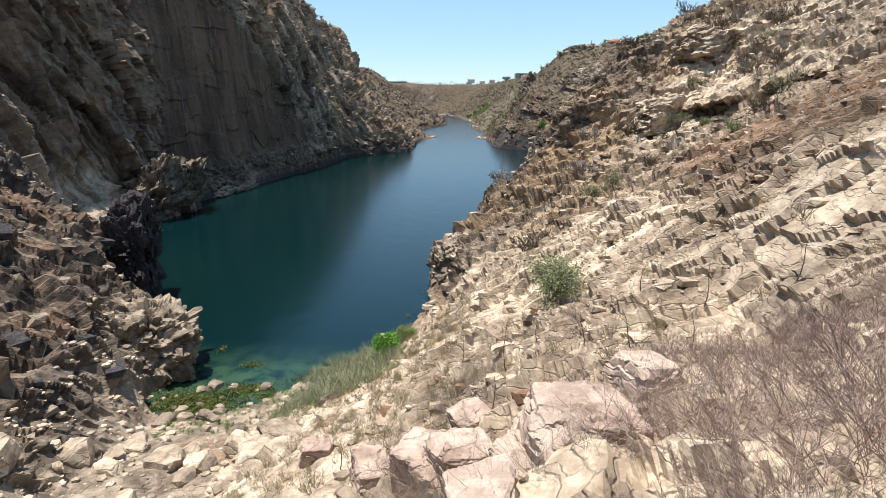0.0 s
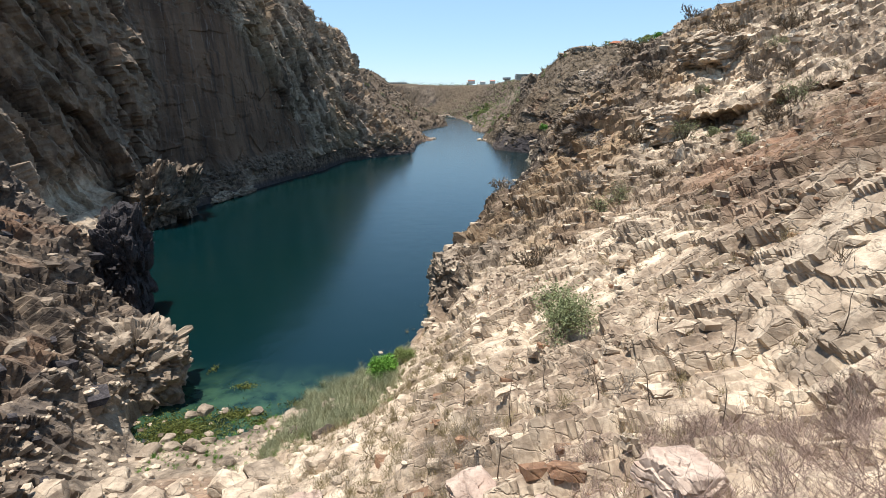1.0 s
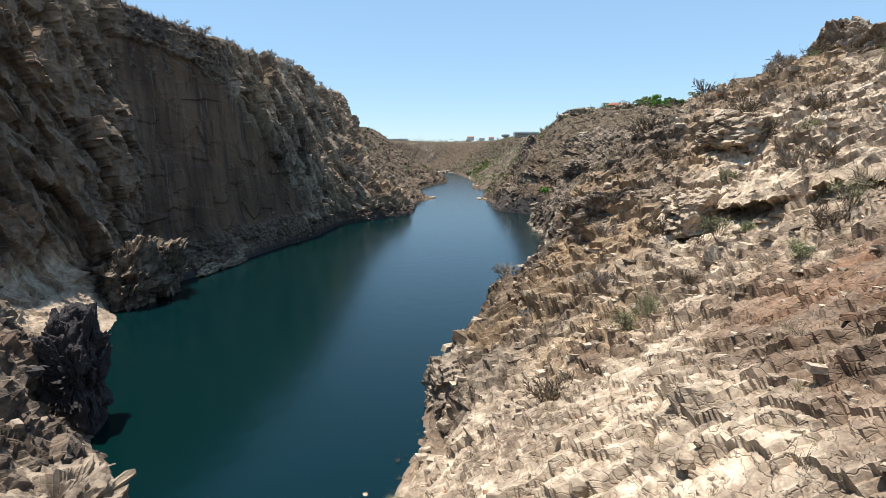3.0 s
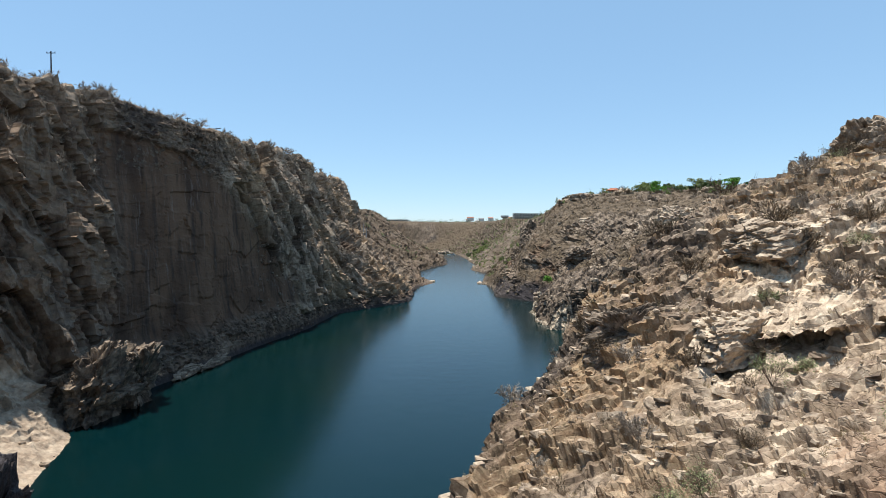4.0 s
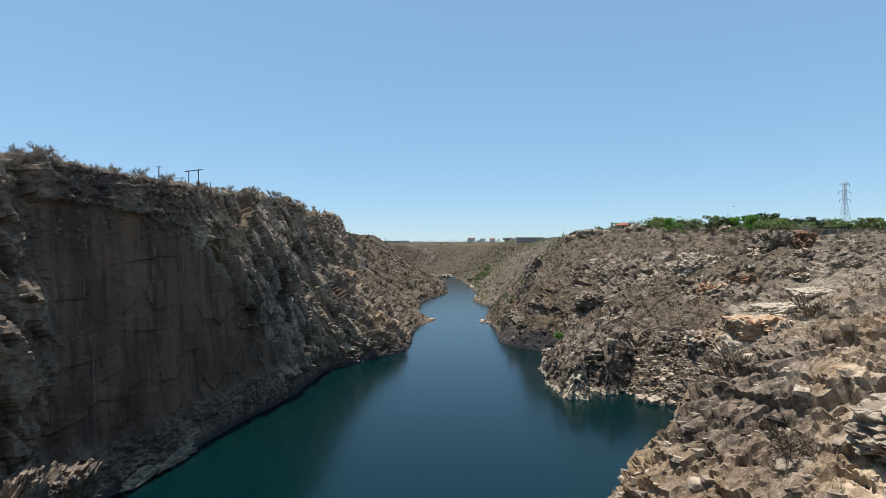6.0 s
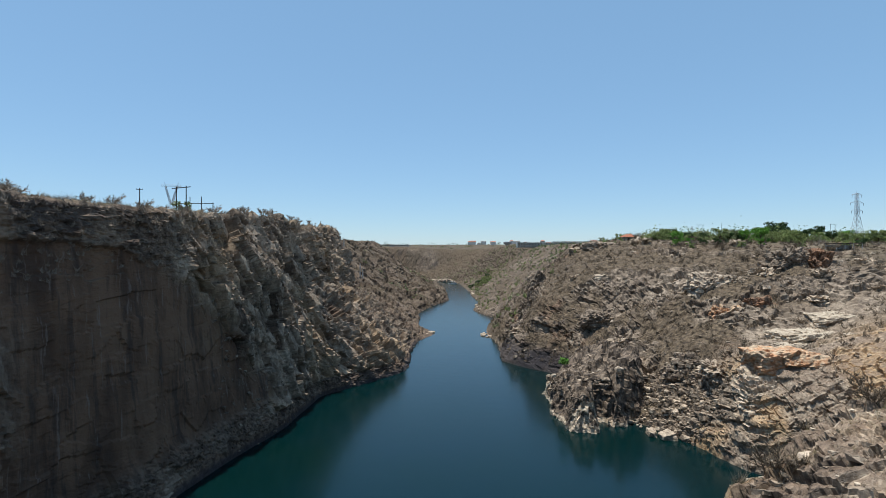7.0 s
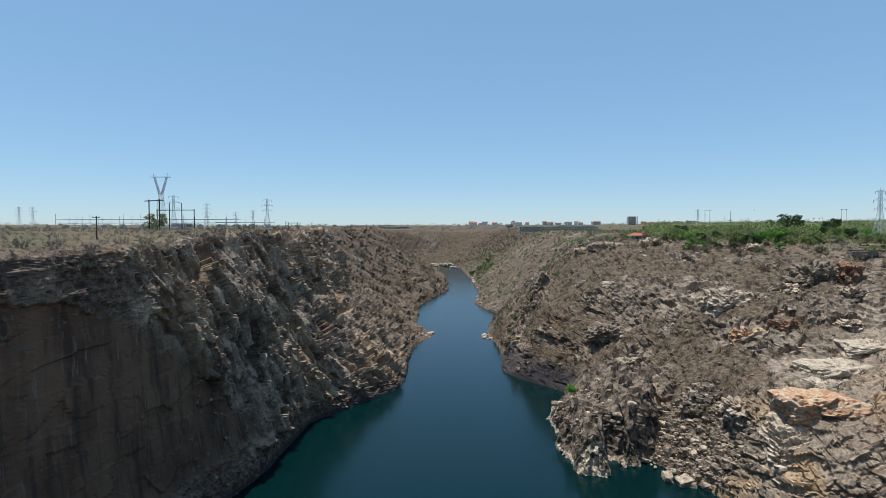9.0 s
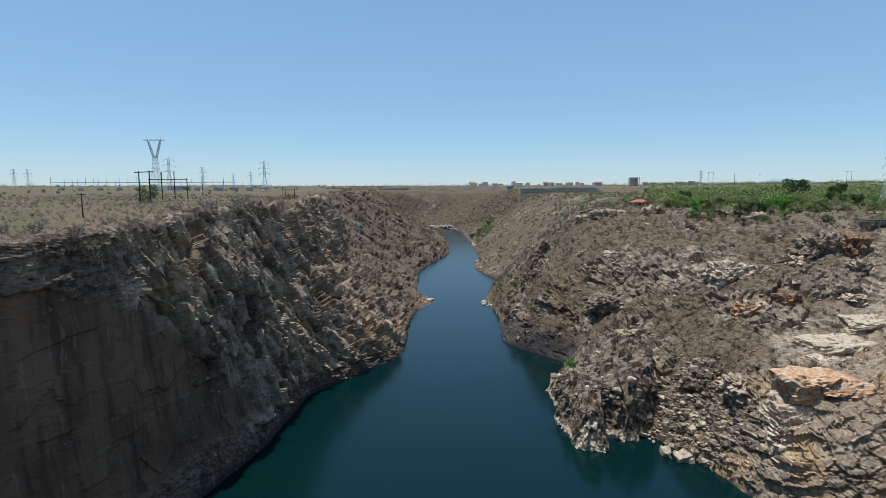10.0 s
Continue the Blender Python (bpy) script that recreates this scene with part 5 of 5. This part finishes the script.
scrub("far_green_scrub", 900, ((LANE > 8.2) & (LANE < 12.6) & (Y > 430) & (Y < 1400)) * 1.0, 2.0, 4.5, LEAF_GREY, "distant grey-green scrub on the canyon side", 24, 0.07)
scrub("reeds", 800, ((LANE > 7.15) & (LANE < 8.25) & (Y > 38) & (Y < 60)) * smoothstep(-0.3, 0.2, fractal(P, 4.0, 2, 81)), 0.6, 1.45, GRASS, "green-grey reeds on the beach", 44, 0.019, 1.0)
scrub("dry_twigs", 700, ((X > 3.5) & (X < 24) & (Y > 4) & (Y < 19)) * 1.0, 0.7, 1.7, TWIG_FINE, "fine brown-pink twigs covering the near slope", 44, 0.0055, 0.8)
scrub("dry_twigs", 330, ((X > -11) & (X < 3) & (Y > 6) & (Y < 28)) * smoothstep(-0.1, 0.3, fractal(P, 5.0, 2, 83)), 0.5, 1.2, TWIG_PALE, "grey dry grass and twigs between the boulders", 44, 0.005, 1.2)
scrub("dry_grass_tufts", 420, ((LANE > 7.3) & (LANE < 8.8) & (Y > 18) & (Y < 52)) * 1.0, 0.4, 0.9, STRAW, "dry straw-coloured grass above the beach", 40, 0.012, 1.6)
scrub("shore_grass", 420, ((LANE > 6.2) & (LANE < 8.3) & (Y > 38) & (Y < 54)) * 1.0, 0.2, 0.5, LEAF_BRIGHT, "short bright green grass between the beach stones", 40, 0.02, 1.4)

# floating water plants near the beach
g = np.random.default_rng(9)
pts = []
for cx, cy, rx, ry, n in ((-25, 47.5, 5.0, 3.2, 5200), (-20.5, 50.5, 2.2, 1.0, 900), (-13.5, 52.5, 3.0, 0.8, 700), (-22, 56, 1.4, 0.7, 220), (-17, 49, 2.5, 0.8, 600), (-27, 60, 0.6, 0.9, 90)):
    q = g.normal(size=(n, 2)) * (rx, ry) * 0.5
    pts.append(np.stack([cx + q[:, 0], cy + q[:, 1], 0.02 + 0.12 * g.random(n)], 1))
v, f = leaves(np.concatenate(pts), 0.13, g, 1, 0.02)
tagged(new("water_plants", raw_mesh("water_plants", v, f, ALGAE)), "olive-green floating water plants near the beach", "plants", kind="stuff")


# ---- trees of the right plateau ----
def tree_meshes(seed, mat, tall=1.0, blobs=14, per=90, leaf=0.055):
    """Trunk with limbs, and a crown of leaf clumps; the tree is 1 high."""
    g = np.random.default_rng(seed)
    s = Shape()
    tops = []
    lean_to = Vector((g.normal() * 0.06, g.normal() * 0.06, 0.38))
    s.bar((0, 0, -0.06), lean_to, 0.035, 0.022, 6)
    for k in range(blobs):
        a = 6.28 * k / blobs + g.uniform(-0.4, 0.4)
        r = g.uniform(0.14, 0.42) * tall
        tip = Vector((math.cos(a) * r, math.sin(a) * r, g.uniform(0.16, 0.86)))
        s.bar(lean_to * g.uniform(0.6, 1.0), tip, 0.014, 0.004, 4)
        tops.append(tip)
    trunk = s.mesh("trunk", BARK)
    pts = []
    for tip in tops:
        q = g.normal(size=(per, 3))
        q /= np.linalg.norm(q, axis=1)[:, None]
        pts.append(np.array(tip) + q * (g.uniform(0.14, 0.24), g.uniform(0.14, 0.24), g.uniform(0.10, 0.17)) * g.uniform(0.5, 1.0, (per, 1)))
    crown = raw_mesh("crown", *leaves(np.concatenate(pts), leaf, g, 1, 0.01), mat)
    return trunk, crown


TREES = [tree_meshes(600 + k, m, w) for k, (m, w) in enumerate([(LEAF, 1.2), (LEAF, 1.0), (LEAF_DARK, 1.0), (LEAF_GREY, 1.2), (LEAF_BRIGHT, 1.1)])]
for trunk, crown in TREES:
    trunk.materials[0] = BARK
KIND = ["spreading green thorn tree of the plateau", "green tree of the plateau woodland", "dark green dense tree of the plateau", "dusty grey-green tree of the plateau", "fresh bright green tree at the woodland edge"]


def tree(x, y, h, k, group="plateau trees"):
    root = tagged(new("tree"), KIND[k], "tree", group)
    root.matrix_world = pose(x, y, height_at(x, y), 0, 0, rng.uniform(0, 360)) @ Matrix.Diagonal((h * rng.uniform(0.9, 1.3), h * rng.uniform(0.9, 1.3), h, 1))
    part("trunk", TREES[k][0], BARK, root)
    part("crown", TREES[k][1], LEAF, root)


made = 0
while made < 180:
    y = 400 + 720 * rng.random() ** 2.0
    x = rng.uniform(0.36, 0.98) * (y - 82) + rng.normal() * 4
    if x < 128 or (abs(x - 137) < 9 and y < 470) or (abs(x - 215) < 12 and y < 380):
        continue
    tree(x, y, rng.uniform(5.0, 10.0), int(rng.choice([0, 0, 1, 1, 2, 3, 3, 4])))
    made += 1
for x, y, h, k in ((158, 384, 5.0, 2), (152, 388, 4.5, 4), (145, 392, 4.0, 4), (150, 380, 3.6, 1), (306, 550, 20.0, 2), (341, 550, 16.0, 2), (300, 560, 15.0, 0), (258, 470, 9.0, 1), (236, 450, 8.0, 0), (133, 462, 5.5, 0), (122, 470, 5.0, 3), (142, 470, 6.0, 1), (175, 372, 4.0, 1), (190, 378, 4.0, 4),
                   (205, 365, 4.5, 0), (228, 360, 5.0, 0), (240, 366, 5.5, 2), (118, 448, 3.5, 3), (165, 380, 4.2, 2)):
    tree(x, y, h, k)
tree(-118, 300, 7.5, 3, "plateau trees, left bank")
for _ in range(26):
    y = rng.uniform(420, 1100)
    tree(-0.25 * (y - 80) - 60 - rng.uniform(0, 0.45) * (y - 80), y, rng.uniform(2.0, 4.0), int(rng.choice([0, 3, 3, 1])), "plateau trees, left bank")
for x, y, h, k in ((48, 1010, 9, 2), (56, 990, 8, 1), (62, 1030, 10, 2), (70, 960, 9, 0), (60, 930, 7, 1), (76, 1080, 9, 1), (84, 1120, 10, 2), (52, 905, 6, 0), (92, 1180, 9, 1), (66, 1000, 8, 1), (80, 1010, 9, 0)):
    tree(x, y, h, k, "riverside trees")


def woods(name, n, where, lo, hi, mat, label, per=60):
    per = int(2.2 * per)
    c = []
    for _ in range(n):
        x, y = where()
        h = lo + (hi - lo) * rng.random() ** 1.6 * 1.25
        z = height_at(x, y) - 1.0
        q = rng.normal(size=(per, 3)) * (0.5, 0.5, 0.3) * h + (x, y, z + 0.5 * h)
        c.append(q)
    v, f = leaves(np.concatenate(c), float(0.105 * (lo + hi) / 2), rng, 1, 0.1)
    return tagged(new(name, raw_mesh(name, v, f, mat)), label, "woodland", kind="stuff")


def right_woods():
    y = 500 + 1800 * rng.random() ** 1.6
    return rng.uniform(0.38, 1.1) * (y - 82), y


def far_woods():
    y = 1600 + 2600 * rng.random()
    return rng.uniform(-1.0, 1.05) * y, y


woods("woodland", 1000, right_woods, 4.5, 8.5, LEAF, "dense dusty green woodland of the plateau")
woods("woodland", 260, right_woods, 7.0, 12.0, LEAF, "taller green trees of the plateau woodland", 90)
def near_woods():
    y = 420 + 230 * rng.random()
    return max(140 + 20 * rng.random(), rng.uniform(0.42, 1.1) * (y - 82)), y


woods("woodland", 420, near_woods, 2.6, 5.5, LEAF, "bright green bushes at the edge of the plateau woodland", 50)
woods("woodland", 420, right_woods, 4.5, 9.5, LEAF_GREY, "dusty grey-green woodland of the plateau")
def behind_station():
    y = 1235 + 750 * rng.random()
    return rng.uniform(-0.38, 0.6) * y, y


woods("woodland", 420, behind_station, 3.5, 7.0, LEAF_GREY, "dry grey-green trees behind the power station", 36)
woods("woodland", 700, far_woods, 5, 11, LEAF_DARK, "distant dark tree line on the horizon", 36)


# ---- power lines ----
def lattice(shape, corners_low, corners_high, bays, r):
    for k in range(4):
        shape.bar(corners_low[k], corners_high[k], r * 1.6, r * 1.3)
    for b in range(bays):
        f0, f1 = b / bays, (b + 1) / bays
        for k in range(4):
            a, c = Vector(corners_low[k]), Vector(corners_high[k])
            d, e = Vector(corners_low[(k + 1) % 4]), Vector(corners_high[(k + 1) % 4])
            shape.bar(a.lerp(c, f0), d.lerp(e, f1), r)
            shape.bar(d.lerp(e, f0), a.lerp(c, f1), r)
            shape.bar(a.lerp(c, f1), d.lerp(e, f1), r)


def square(w, z, dx=0.0):
    return [(dx - w, -w, z), (dx + w, -w, z), (dx + w, w, z), (dx - w, w, z)]


def pylon(x, y, z, h, rz=0, style="arms", label="galvanised steel lattice transmission tower"):
    root = tagged(new("transmission_tower"), label, "pylon", "transmission towers")
    root.matrix_world = pose(x, y, z, 0, 0, rz)
    r = 0.0022 * h
    if style == "arms":
        s = Shape()
        lattice(s, square(0.10 * h, -1), square(0.028 * h, 0.55 * h), 5, r)
        part("tower_legs", s, STEEL, root)
        s = Shape()
        lattice(s, square(0.028 * h, 0.55 * h), square(0.022 * h, 0.95 * h), 5, r)
        s.bar((0, 0, 0.95 * h), (0, 0, h), r * 2)
        part("tower_top", s, STEEL, root)
        for f, w in ((0.60, 0.15), (0.76, 0.17), (0.92, 0.13)):
            s = Shape()
            for side in (-1, 1):
                tip = (side * w * h, 0, f * h)
                for dy in (-0.02, 0.02):
                    s.bar((side * 0.02 * h, dy * h, f * h), tip, r * 1.3)
                    s.bar((side * 0.02 * h, dy * h, (f + 0.045) * h), tip, r)
            arm = part("crossarm", s, STEEL, root)
            for side in (-1, 1):
                i = Shape()
                i.bar((side * w * h * 0.97, 0, f * h), (side * w * h * 0.97, 0, (f - 0.05) * h), r * 1.4)
                part("insulator", i, PORCELAIN, arm)
    else:
        s = Shape()
        lattice(s, square(0.085 * h, -1), square(0.03 * h, 0.62 * h), 7, r)
        part("tower_legs", s, STEEL, root)
        for side in (-1, 1):
            s = Shape()
            lattice(s, square(0.015 * h, 0.62 * h, side * 0.018 * h), square(0.012 * h, 0.93 * h, side * 0.105 * h), 6, r)
            s.bar((side * 0.105 * h, 0, 0.93 * h), (side * 0.125 * h, 0, h), r * 2)
            part("tower_fork", s, STEEL, root)
        s = Shape()
        for dz in (0, 0.025):
            s.bar((-0.18 * h, 0, (0.93 + dz) * h), (0.18 * h, 0, (0.93 + dz) * h), r * 1.6)
        for k in range(12):
            s.bar(((-0.18 + 0.03 * k) * h, 0, 0.93 * h), ((-0.165 + 0.03 * k) * h, 0, 0.955 * h), r)
        part("crossarm", s, STEEL, root)
    return root


pylon(-290, 626, 83, 57, 6, "fork", "tall forked steel transmission tower on the plateau")
pylon(-239, 800, 82, 44, 10)
pylon(-320, 710, 83, 42, 20)
pylon(-477, 1295, 86, 41, 0)
pylon(-403, 1200, 86, 41, 8)
pylon(-866, 1161, 89, 44, 0)
pylon(-840, 1164, 89, 44, 12)
pylon(288, 431, 73, 35, 15)
pylon(532, 1209, 86, 40, 0)
pylon(-275, 697, 83, 31, 0, "arms", "slim lattice mast among the switchyard")


def utility_pole(x, y, h, label="dark wooden utility pole with a short crossarm"):
    root = tagged(new("utility_pole"), label, "pole", "utility poles")
    root.location = (x, y, height_at(x, y))
    s = Shape()
    s.bar((0, 0, -0.5), (0, 0, h), 0.19, 0.14, 8)
    part("post", s, DARKWOOD, root)
    s = Shape()
    s.box((0, 0, h - 0.4), (2.2, 0.14, 0.16))
    arm = part("crossarm", s, DARKWOOD, root)
    for dx in (-1.0, 0, 1.0):
        s = Shape()
        s.bar((dx, 0, h - 0.3), (dx, 0, h + 0.05), 0.07, 0.05, 6)
        part("insulator", s, PORCELAIN, arm)


utility_pole(-95, 156, 9.5)
utility_pole(-96, 228, 6.8)
utility_pole(-150, 420, 9)
utility_pole(-130, 520, 8)


def h_frame(x, y, h, w, legs, rz, high=(), label="dark timber H-frame power line structure"):
    root = tagged(new("power_line_frame"), label, "power pole", "line frames")
    root.matrix_world = pose(x, y, height_at(x, y), 0, 0, rz)
    for k in range(legs):
        s = Shape()
        top = h * (1.3 if k in high else 1.0)
        s.bar((w * k, 0, -0.5), (w * k, 0, top), 0.24, 0.2, 8)
        part("post", s, DARKWOOD, root)
    s = Shape()
    s.box((w * (legs - 1) / 2, 0, h - 0.5), (w * (legs - 1) + (5.5 if legs == 2 else 0.6), 0.3, 0.34))
    part("crossbeam", s, DARKWOOD, root)
    return root


h_frame(-116, 291, 12.6, 6.6, 2, -28)
h_frame(-142, 345, 10.5, 6.2, 4, 0, (1, 2), "dark steel busbar portal with tall end posts")
h_frame(-116, 480, 9.6, 7.0, 2, 0)
h_frame(414, 932, 33, 8.5, 2, 10, (), "tall twin-pole line support on the plateau")
h_frame(592, 880, 30, 8, 2, 10, (), "distant twin-pole line support")
h_frame(358, 749, 26, 3, 1, 0, (), "single tall line pole on the plateau")

# switchyard: a long row of gantries
yard = tagged(new("switchyard"), "long grey steel switchyard gantry row on the plateau", "switchyard")
yard.location = (-600, 900, 86)
for k in range(26):
    s = Shape()
    hgt = (16, 12, 13, 12)[k % 4]
    s.bar((k * 11, (k % 3) * 14, -2), (k * 11, (k % 3) * 14, hgt + 6), 0.55, 0.3)
    part("gantry_post", s, STEEL, yard)
for k in range(3):
    s = Shape()
    s.box((138, k * 14, 13.4), (276, 0.5, 0.5))
    s.box((138, k * 14, 8.0), (276, 0.35, 0.35))
    part("gantry_beam", s, STEEL, yard)
for k in range(9):
    s = Shape()
    s.box((10 + 30 * k, 8, 2.2), (7, 5, 4.6))
    s.box((10 + 30 * k, 8, 5.2), (3, 2, 1.6))
    part("transformer", s, CONCRETE, yard)
yard2 = tagged(new("switchyard"), "small grey switchyard with blocky transformers", "switchyard")
yard2.location = (-330, 850, 84)
for k in range(7):
    s = Shape()
    s.bar((k * 14, 0, -1), (k * 14, 0, 12 + 3 * (k % 2)), 0.4, 0.25)
    part("gantry_post", s, STEEL, yard2)
s = Shape()
s.box((42, 0, 9.5), (84, 0.7, 0.8))
part("gantry_beam", s, STEEL, yard2)
for k in range(4):
    s = Shape()
    s.box((6 + 22 * k, 6, 3), (8, 6, 7))
    part("transformer", s, CONCRETE, yard2)
# slender posts by the canyon head
for x, y, h in ((-91, 640, 14.5), (-88, 640, 12), (-120, 700, 10), (-135, 640, 9)):
    root = tagged(new("concrete_post"), "slim pale concrete post on the plateau edge", "post", "concrete posts")
    root.location = (x, y, height_at(x, y))
    s = Shape()
    s.bar((0, 0, -2), (0, 0, h), 0.7, 0.5, 8)
    part("shaft", s, CONCRETE, root)


# ---- buildings ----
def frame_building(x, y, z, w, d, h, floors, bays, rz, label, mat=CONCRETE):
    root = tagged(new("building"), label, "building", "plateau buildings")
    root.matrix_world = pose(x, y, z, 0, 0, rz)
    s = Shape()
    s.box((0, d * 0.25, h / 2 - 1), (w * 0.98, d * 0.45, h))
    part("wall", s, mat, root)
    for k in range(floors + 1):
        s = Shape()
        s.box((0, 0, h * k / floors), (w, d, 0.5))
        part("slab", s, mat, root)
    for k in range(bays + 1):
        s = Shape()
        s.box((w * (k / bays - 0.5) * 0.985, -d * 0.46, h / 2), (1.2, 0.8, h))
        part("column", s, mat, root)
    for f in range(floors):
        for k in range(bays):
            s = Shape()
            s.box((w * ((k + 0.5) / bays - 0.5), d * 0.02, h * (f + 0.5) / floors), (w / bays * 0.38, 0.3, h / floors * 0.34))
            part("window", s, DARK_OPENING, root)
    return root


frame_building(174, 1150, 79, 54, 18, 10, 3, 9, 4, "grey concrete frame power station building", PLASTER)
frame_building(262, 1190, 80, 112, 16, 9, 2, 20, 2, "long low pale concrete power station hall", PLASTER)
frame_building(275, 1215, 83, 84, 10, 9, 1, 14, 2, "low row of pale concrete bays", PLASTER)
frame_building(-300, 1560, 88, 60, 14, 6, 1, 9, 0, "low pale building on the far plateau", PLASTER)
frame_building(-150, 1640, 87, 90, 12, 6, 1, 12, 0, "low pale building on the far plateau", PLASTER)
frame_building(-480, 1050, 85, 40, 10, 10, 2, 7, 0, "grey open steel and concrete switch house")
for _ in range(34):
    y = rng.uniform(1900, 2600)
    x = rng.uniform(0.03, 0.45) * y
    root = tagged(new("house"), "small distant pale town house on the horizon", "house", "town houses")
    root.location = (x, y, float(np.interp(y, [1500, 2200, 4600], [94, 104, 128])))
    w, d, h = rng.uniform(10, 26), rng.uniform(10, 20), rng.uniform(7, 15)
    s = Shape()
    s.box((0, 0, h / 2 - 1), (w, d, h + 2))
    part("wall", s, PLASTER if rng.random() < 0.7 else CONCRETE, root)
    s = Shape()
    s.add([(-w * 0.54, -d * 0.54, h), (w * 0.54, -d * 0.54, h), (w * 0.54, d * 0.54, h), (-w * 0.54, d * 0.54, h), (-w * 0.5, 0, h + 3), (w * 0.5, 0, h + 3)],
          [(0, 1, 5, 4), (2, 3, 4, 5), (0, 4, 3), (1, 2, 5), (3, 2, 1, 0)])
    part("roof", s, ROOF_RED if rng.random() < 0.4 else CONCRETE, root)
frame_building(541, 1635, 95, 26, 18, 26, 5, 4, 0, "tall pale tower block in the distant town", PLASTER)

# intake tower: a stem with a wide head
root = tagged(new("intake_tower"), "grey concrete mushroom-headed intake tower", "tower")
root.location = (164, 1452, 74)
s = Shape()
s.bar((0, 0, -4), (0, 0, 17), 5, 5, 12)
part("stem", s, CONCRETE, root)
s = Shape()
s.bar((0, 0, 16), (0, 0, 19), 7, 11, 12)
s.bar((0, 0, 19), (0, 0, 23), 11, 11, 12)
part("head", s, CONCRETE, root)

# hut with a red roof
root = tagged(new("hut"), "small hut with a red clay tile roof on the plateau", "hut")
hz = height_at(137, 454)
root.matrix_world = pose(137, 454, hz, 0, 0, 8)
s = Shape()
s.box((0, 1.2, 1.2), (8.4, 3.2, 3.4))
part("wall", s, PLASTER, root)
for dx in (-4.4, -1.5, 1.5, 4.4):
    s = Shape()
    s.box((dx, -2.4, 1.2), (0.25, 0.25, 3.2))
    part("post", s, DARKWOOD, root)
s = Shape()
s.add([(-5.6, -3.4, 2.7), (5.6, -3.4, 2.7), (5.6, 3.4, 2.7), (-5.6, 3.4, 2.7), (-2.4, 0, 4.7), (2.4, 0, 4.7), (-5.6, -3.4, 2.55), (5.6, -3.4, 2.55), (5.6, 3.4, 2.55), (-5.6, 3.4, 2.55)],
      [(0, 1, 5, 4), (1, 2, 5), (2, 3, 4, 5), (3, 0, 4), (6, 9, 8, 7), (0, 6, 7, 1), (1, 7, 8, 2), (2, 8, 9, 3), (3, 9, 6, 0)])
part("roof", s, ROOF_RED, root, "red clay tile roof")
s = Shape()
s.box((0, -0.45, 1.0), (1.0, 0.12, 2.1))
part("door", s, DARKWOOD, root)

# open shed
root = tagged(new("open_shed"), "open shed with a flat dark roof on posts", "shed")
root.matrix_world = pose(217, 348, height_at(217, 348), 0, 0, 6)
s = Shape()
s.box((0, 0, 3.4), (16, 8, 0.35))
part("roof", s, DARKWOOD, root)
for dx in (-7.5, -2.5, 2.5, 7.5):
    for dy in (-3.6, 3.6):
        s = Shape()
        s.box((dx, dy, 1.4), (0.3, 0.3, 3.8))
        part("post", s, CONCRETE, root)
s = Shape()
s.box((0, 3.0, 1.2), (15, 0.3, 2.6))
part("back_wall", s, CONCRETE, root)

# moored tour boat
root = tagged(new("tour_boat"), "white tour boat with a flat canopy lying on the river", "boat")
root.matrix_world = pose(18, 1225, 0, 0, 0, 8)
s = Shape()
pts = []
for zz, wd in ((-0.4, 0.75), (1.2, 1.0)):
    for xx, ww in ((-9, 0.8), (-6, 1.0), (4, 1.0), (8, 0.5), (10, 0.02)):
        pts += [(xx, -3 * ww * wd, zz), (xx, 3 * ww * wd, zz)]
fc = []
for k in range(4):
    a = 2 * k
    fc += [(a, a + 2, a + 12, a + 10), (a + 3, a + 1, a + 11, a + 13), (a + 10, a + 12, a + 13, a + 11), (a, a + 1, a + 3, a + 2)]
s.add(pts, fc + [(0, 10, 11, 1)])
part("hull", s, BOAT_WHITE, root)
s = Shape()
s.box((-1, 0, 4.2), (13, 5.2, 0.25))
part("canopy", s, BOAT_WHITE, root)
for dx in (-7, -3, 1, 5):
    for dy in (-2.4, 2.4):
        s = Shape()
        s.bar((dx, dy, 1.1), (dx, dy, 4.2), 0.08)
        part("post", s, STEEL, root)
s = Shape()
s.box((5.2, 0, 2.3), (2.0, 3.2, 2.2))
part("cabin", s, BOAT_WHITE, root)

# far hill
FAR_ROCK = plain("distant_hill", (0.24, 0.27, 0.31), 0.95, grain=0.02)
v, f = ico(5)
v = v * (190, 120, 60)
v[:, 2] *= 1 + 0.35 * fractal(v, 120, 3, 5)
hill = tagged(new("backdrop", raw_mesh("backdrop", v, f, FAR_ROCK, True)), "distant low blue-grey wooded hill on the horizon", "hill", kind="structure")
hill.location = (2600, 4300, 105)
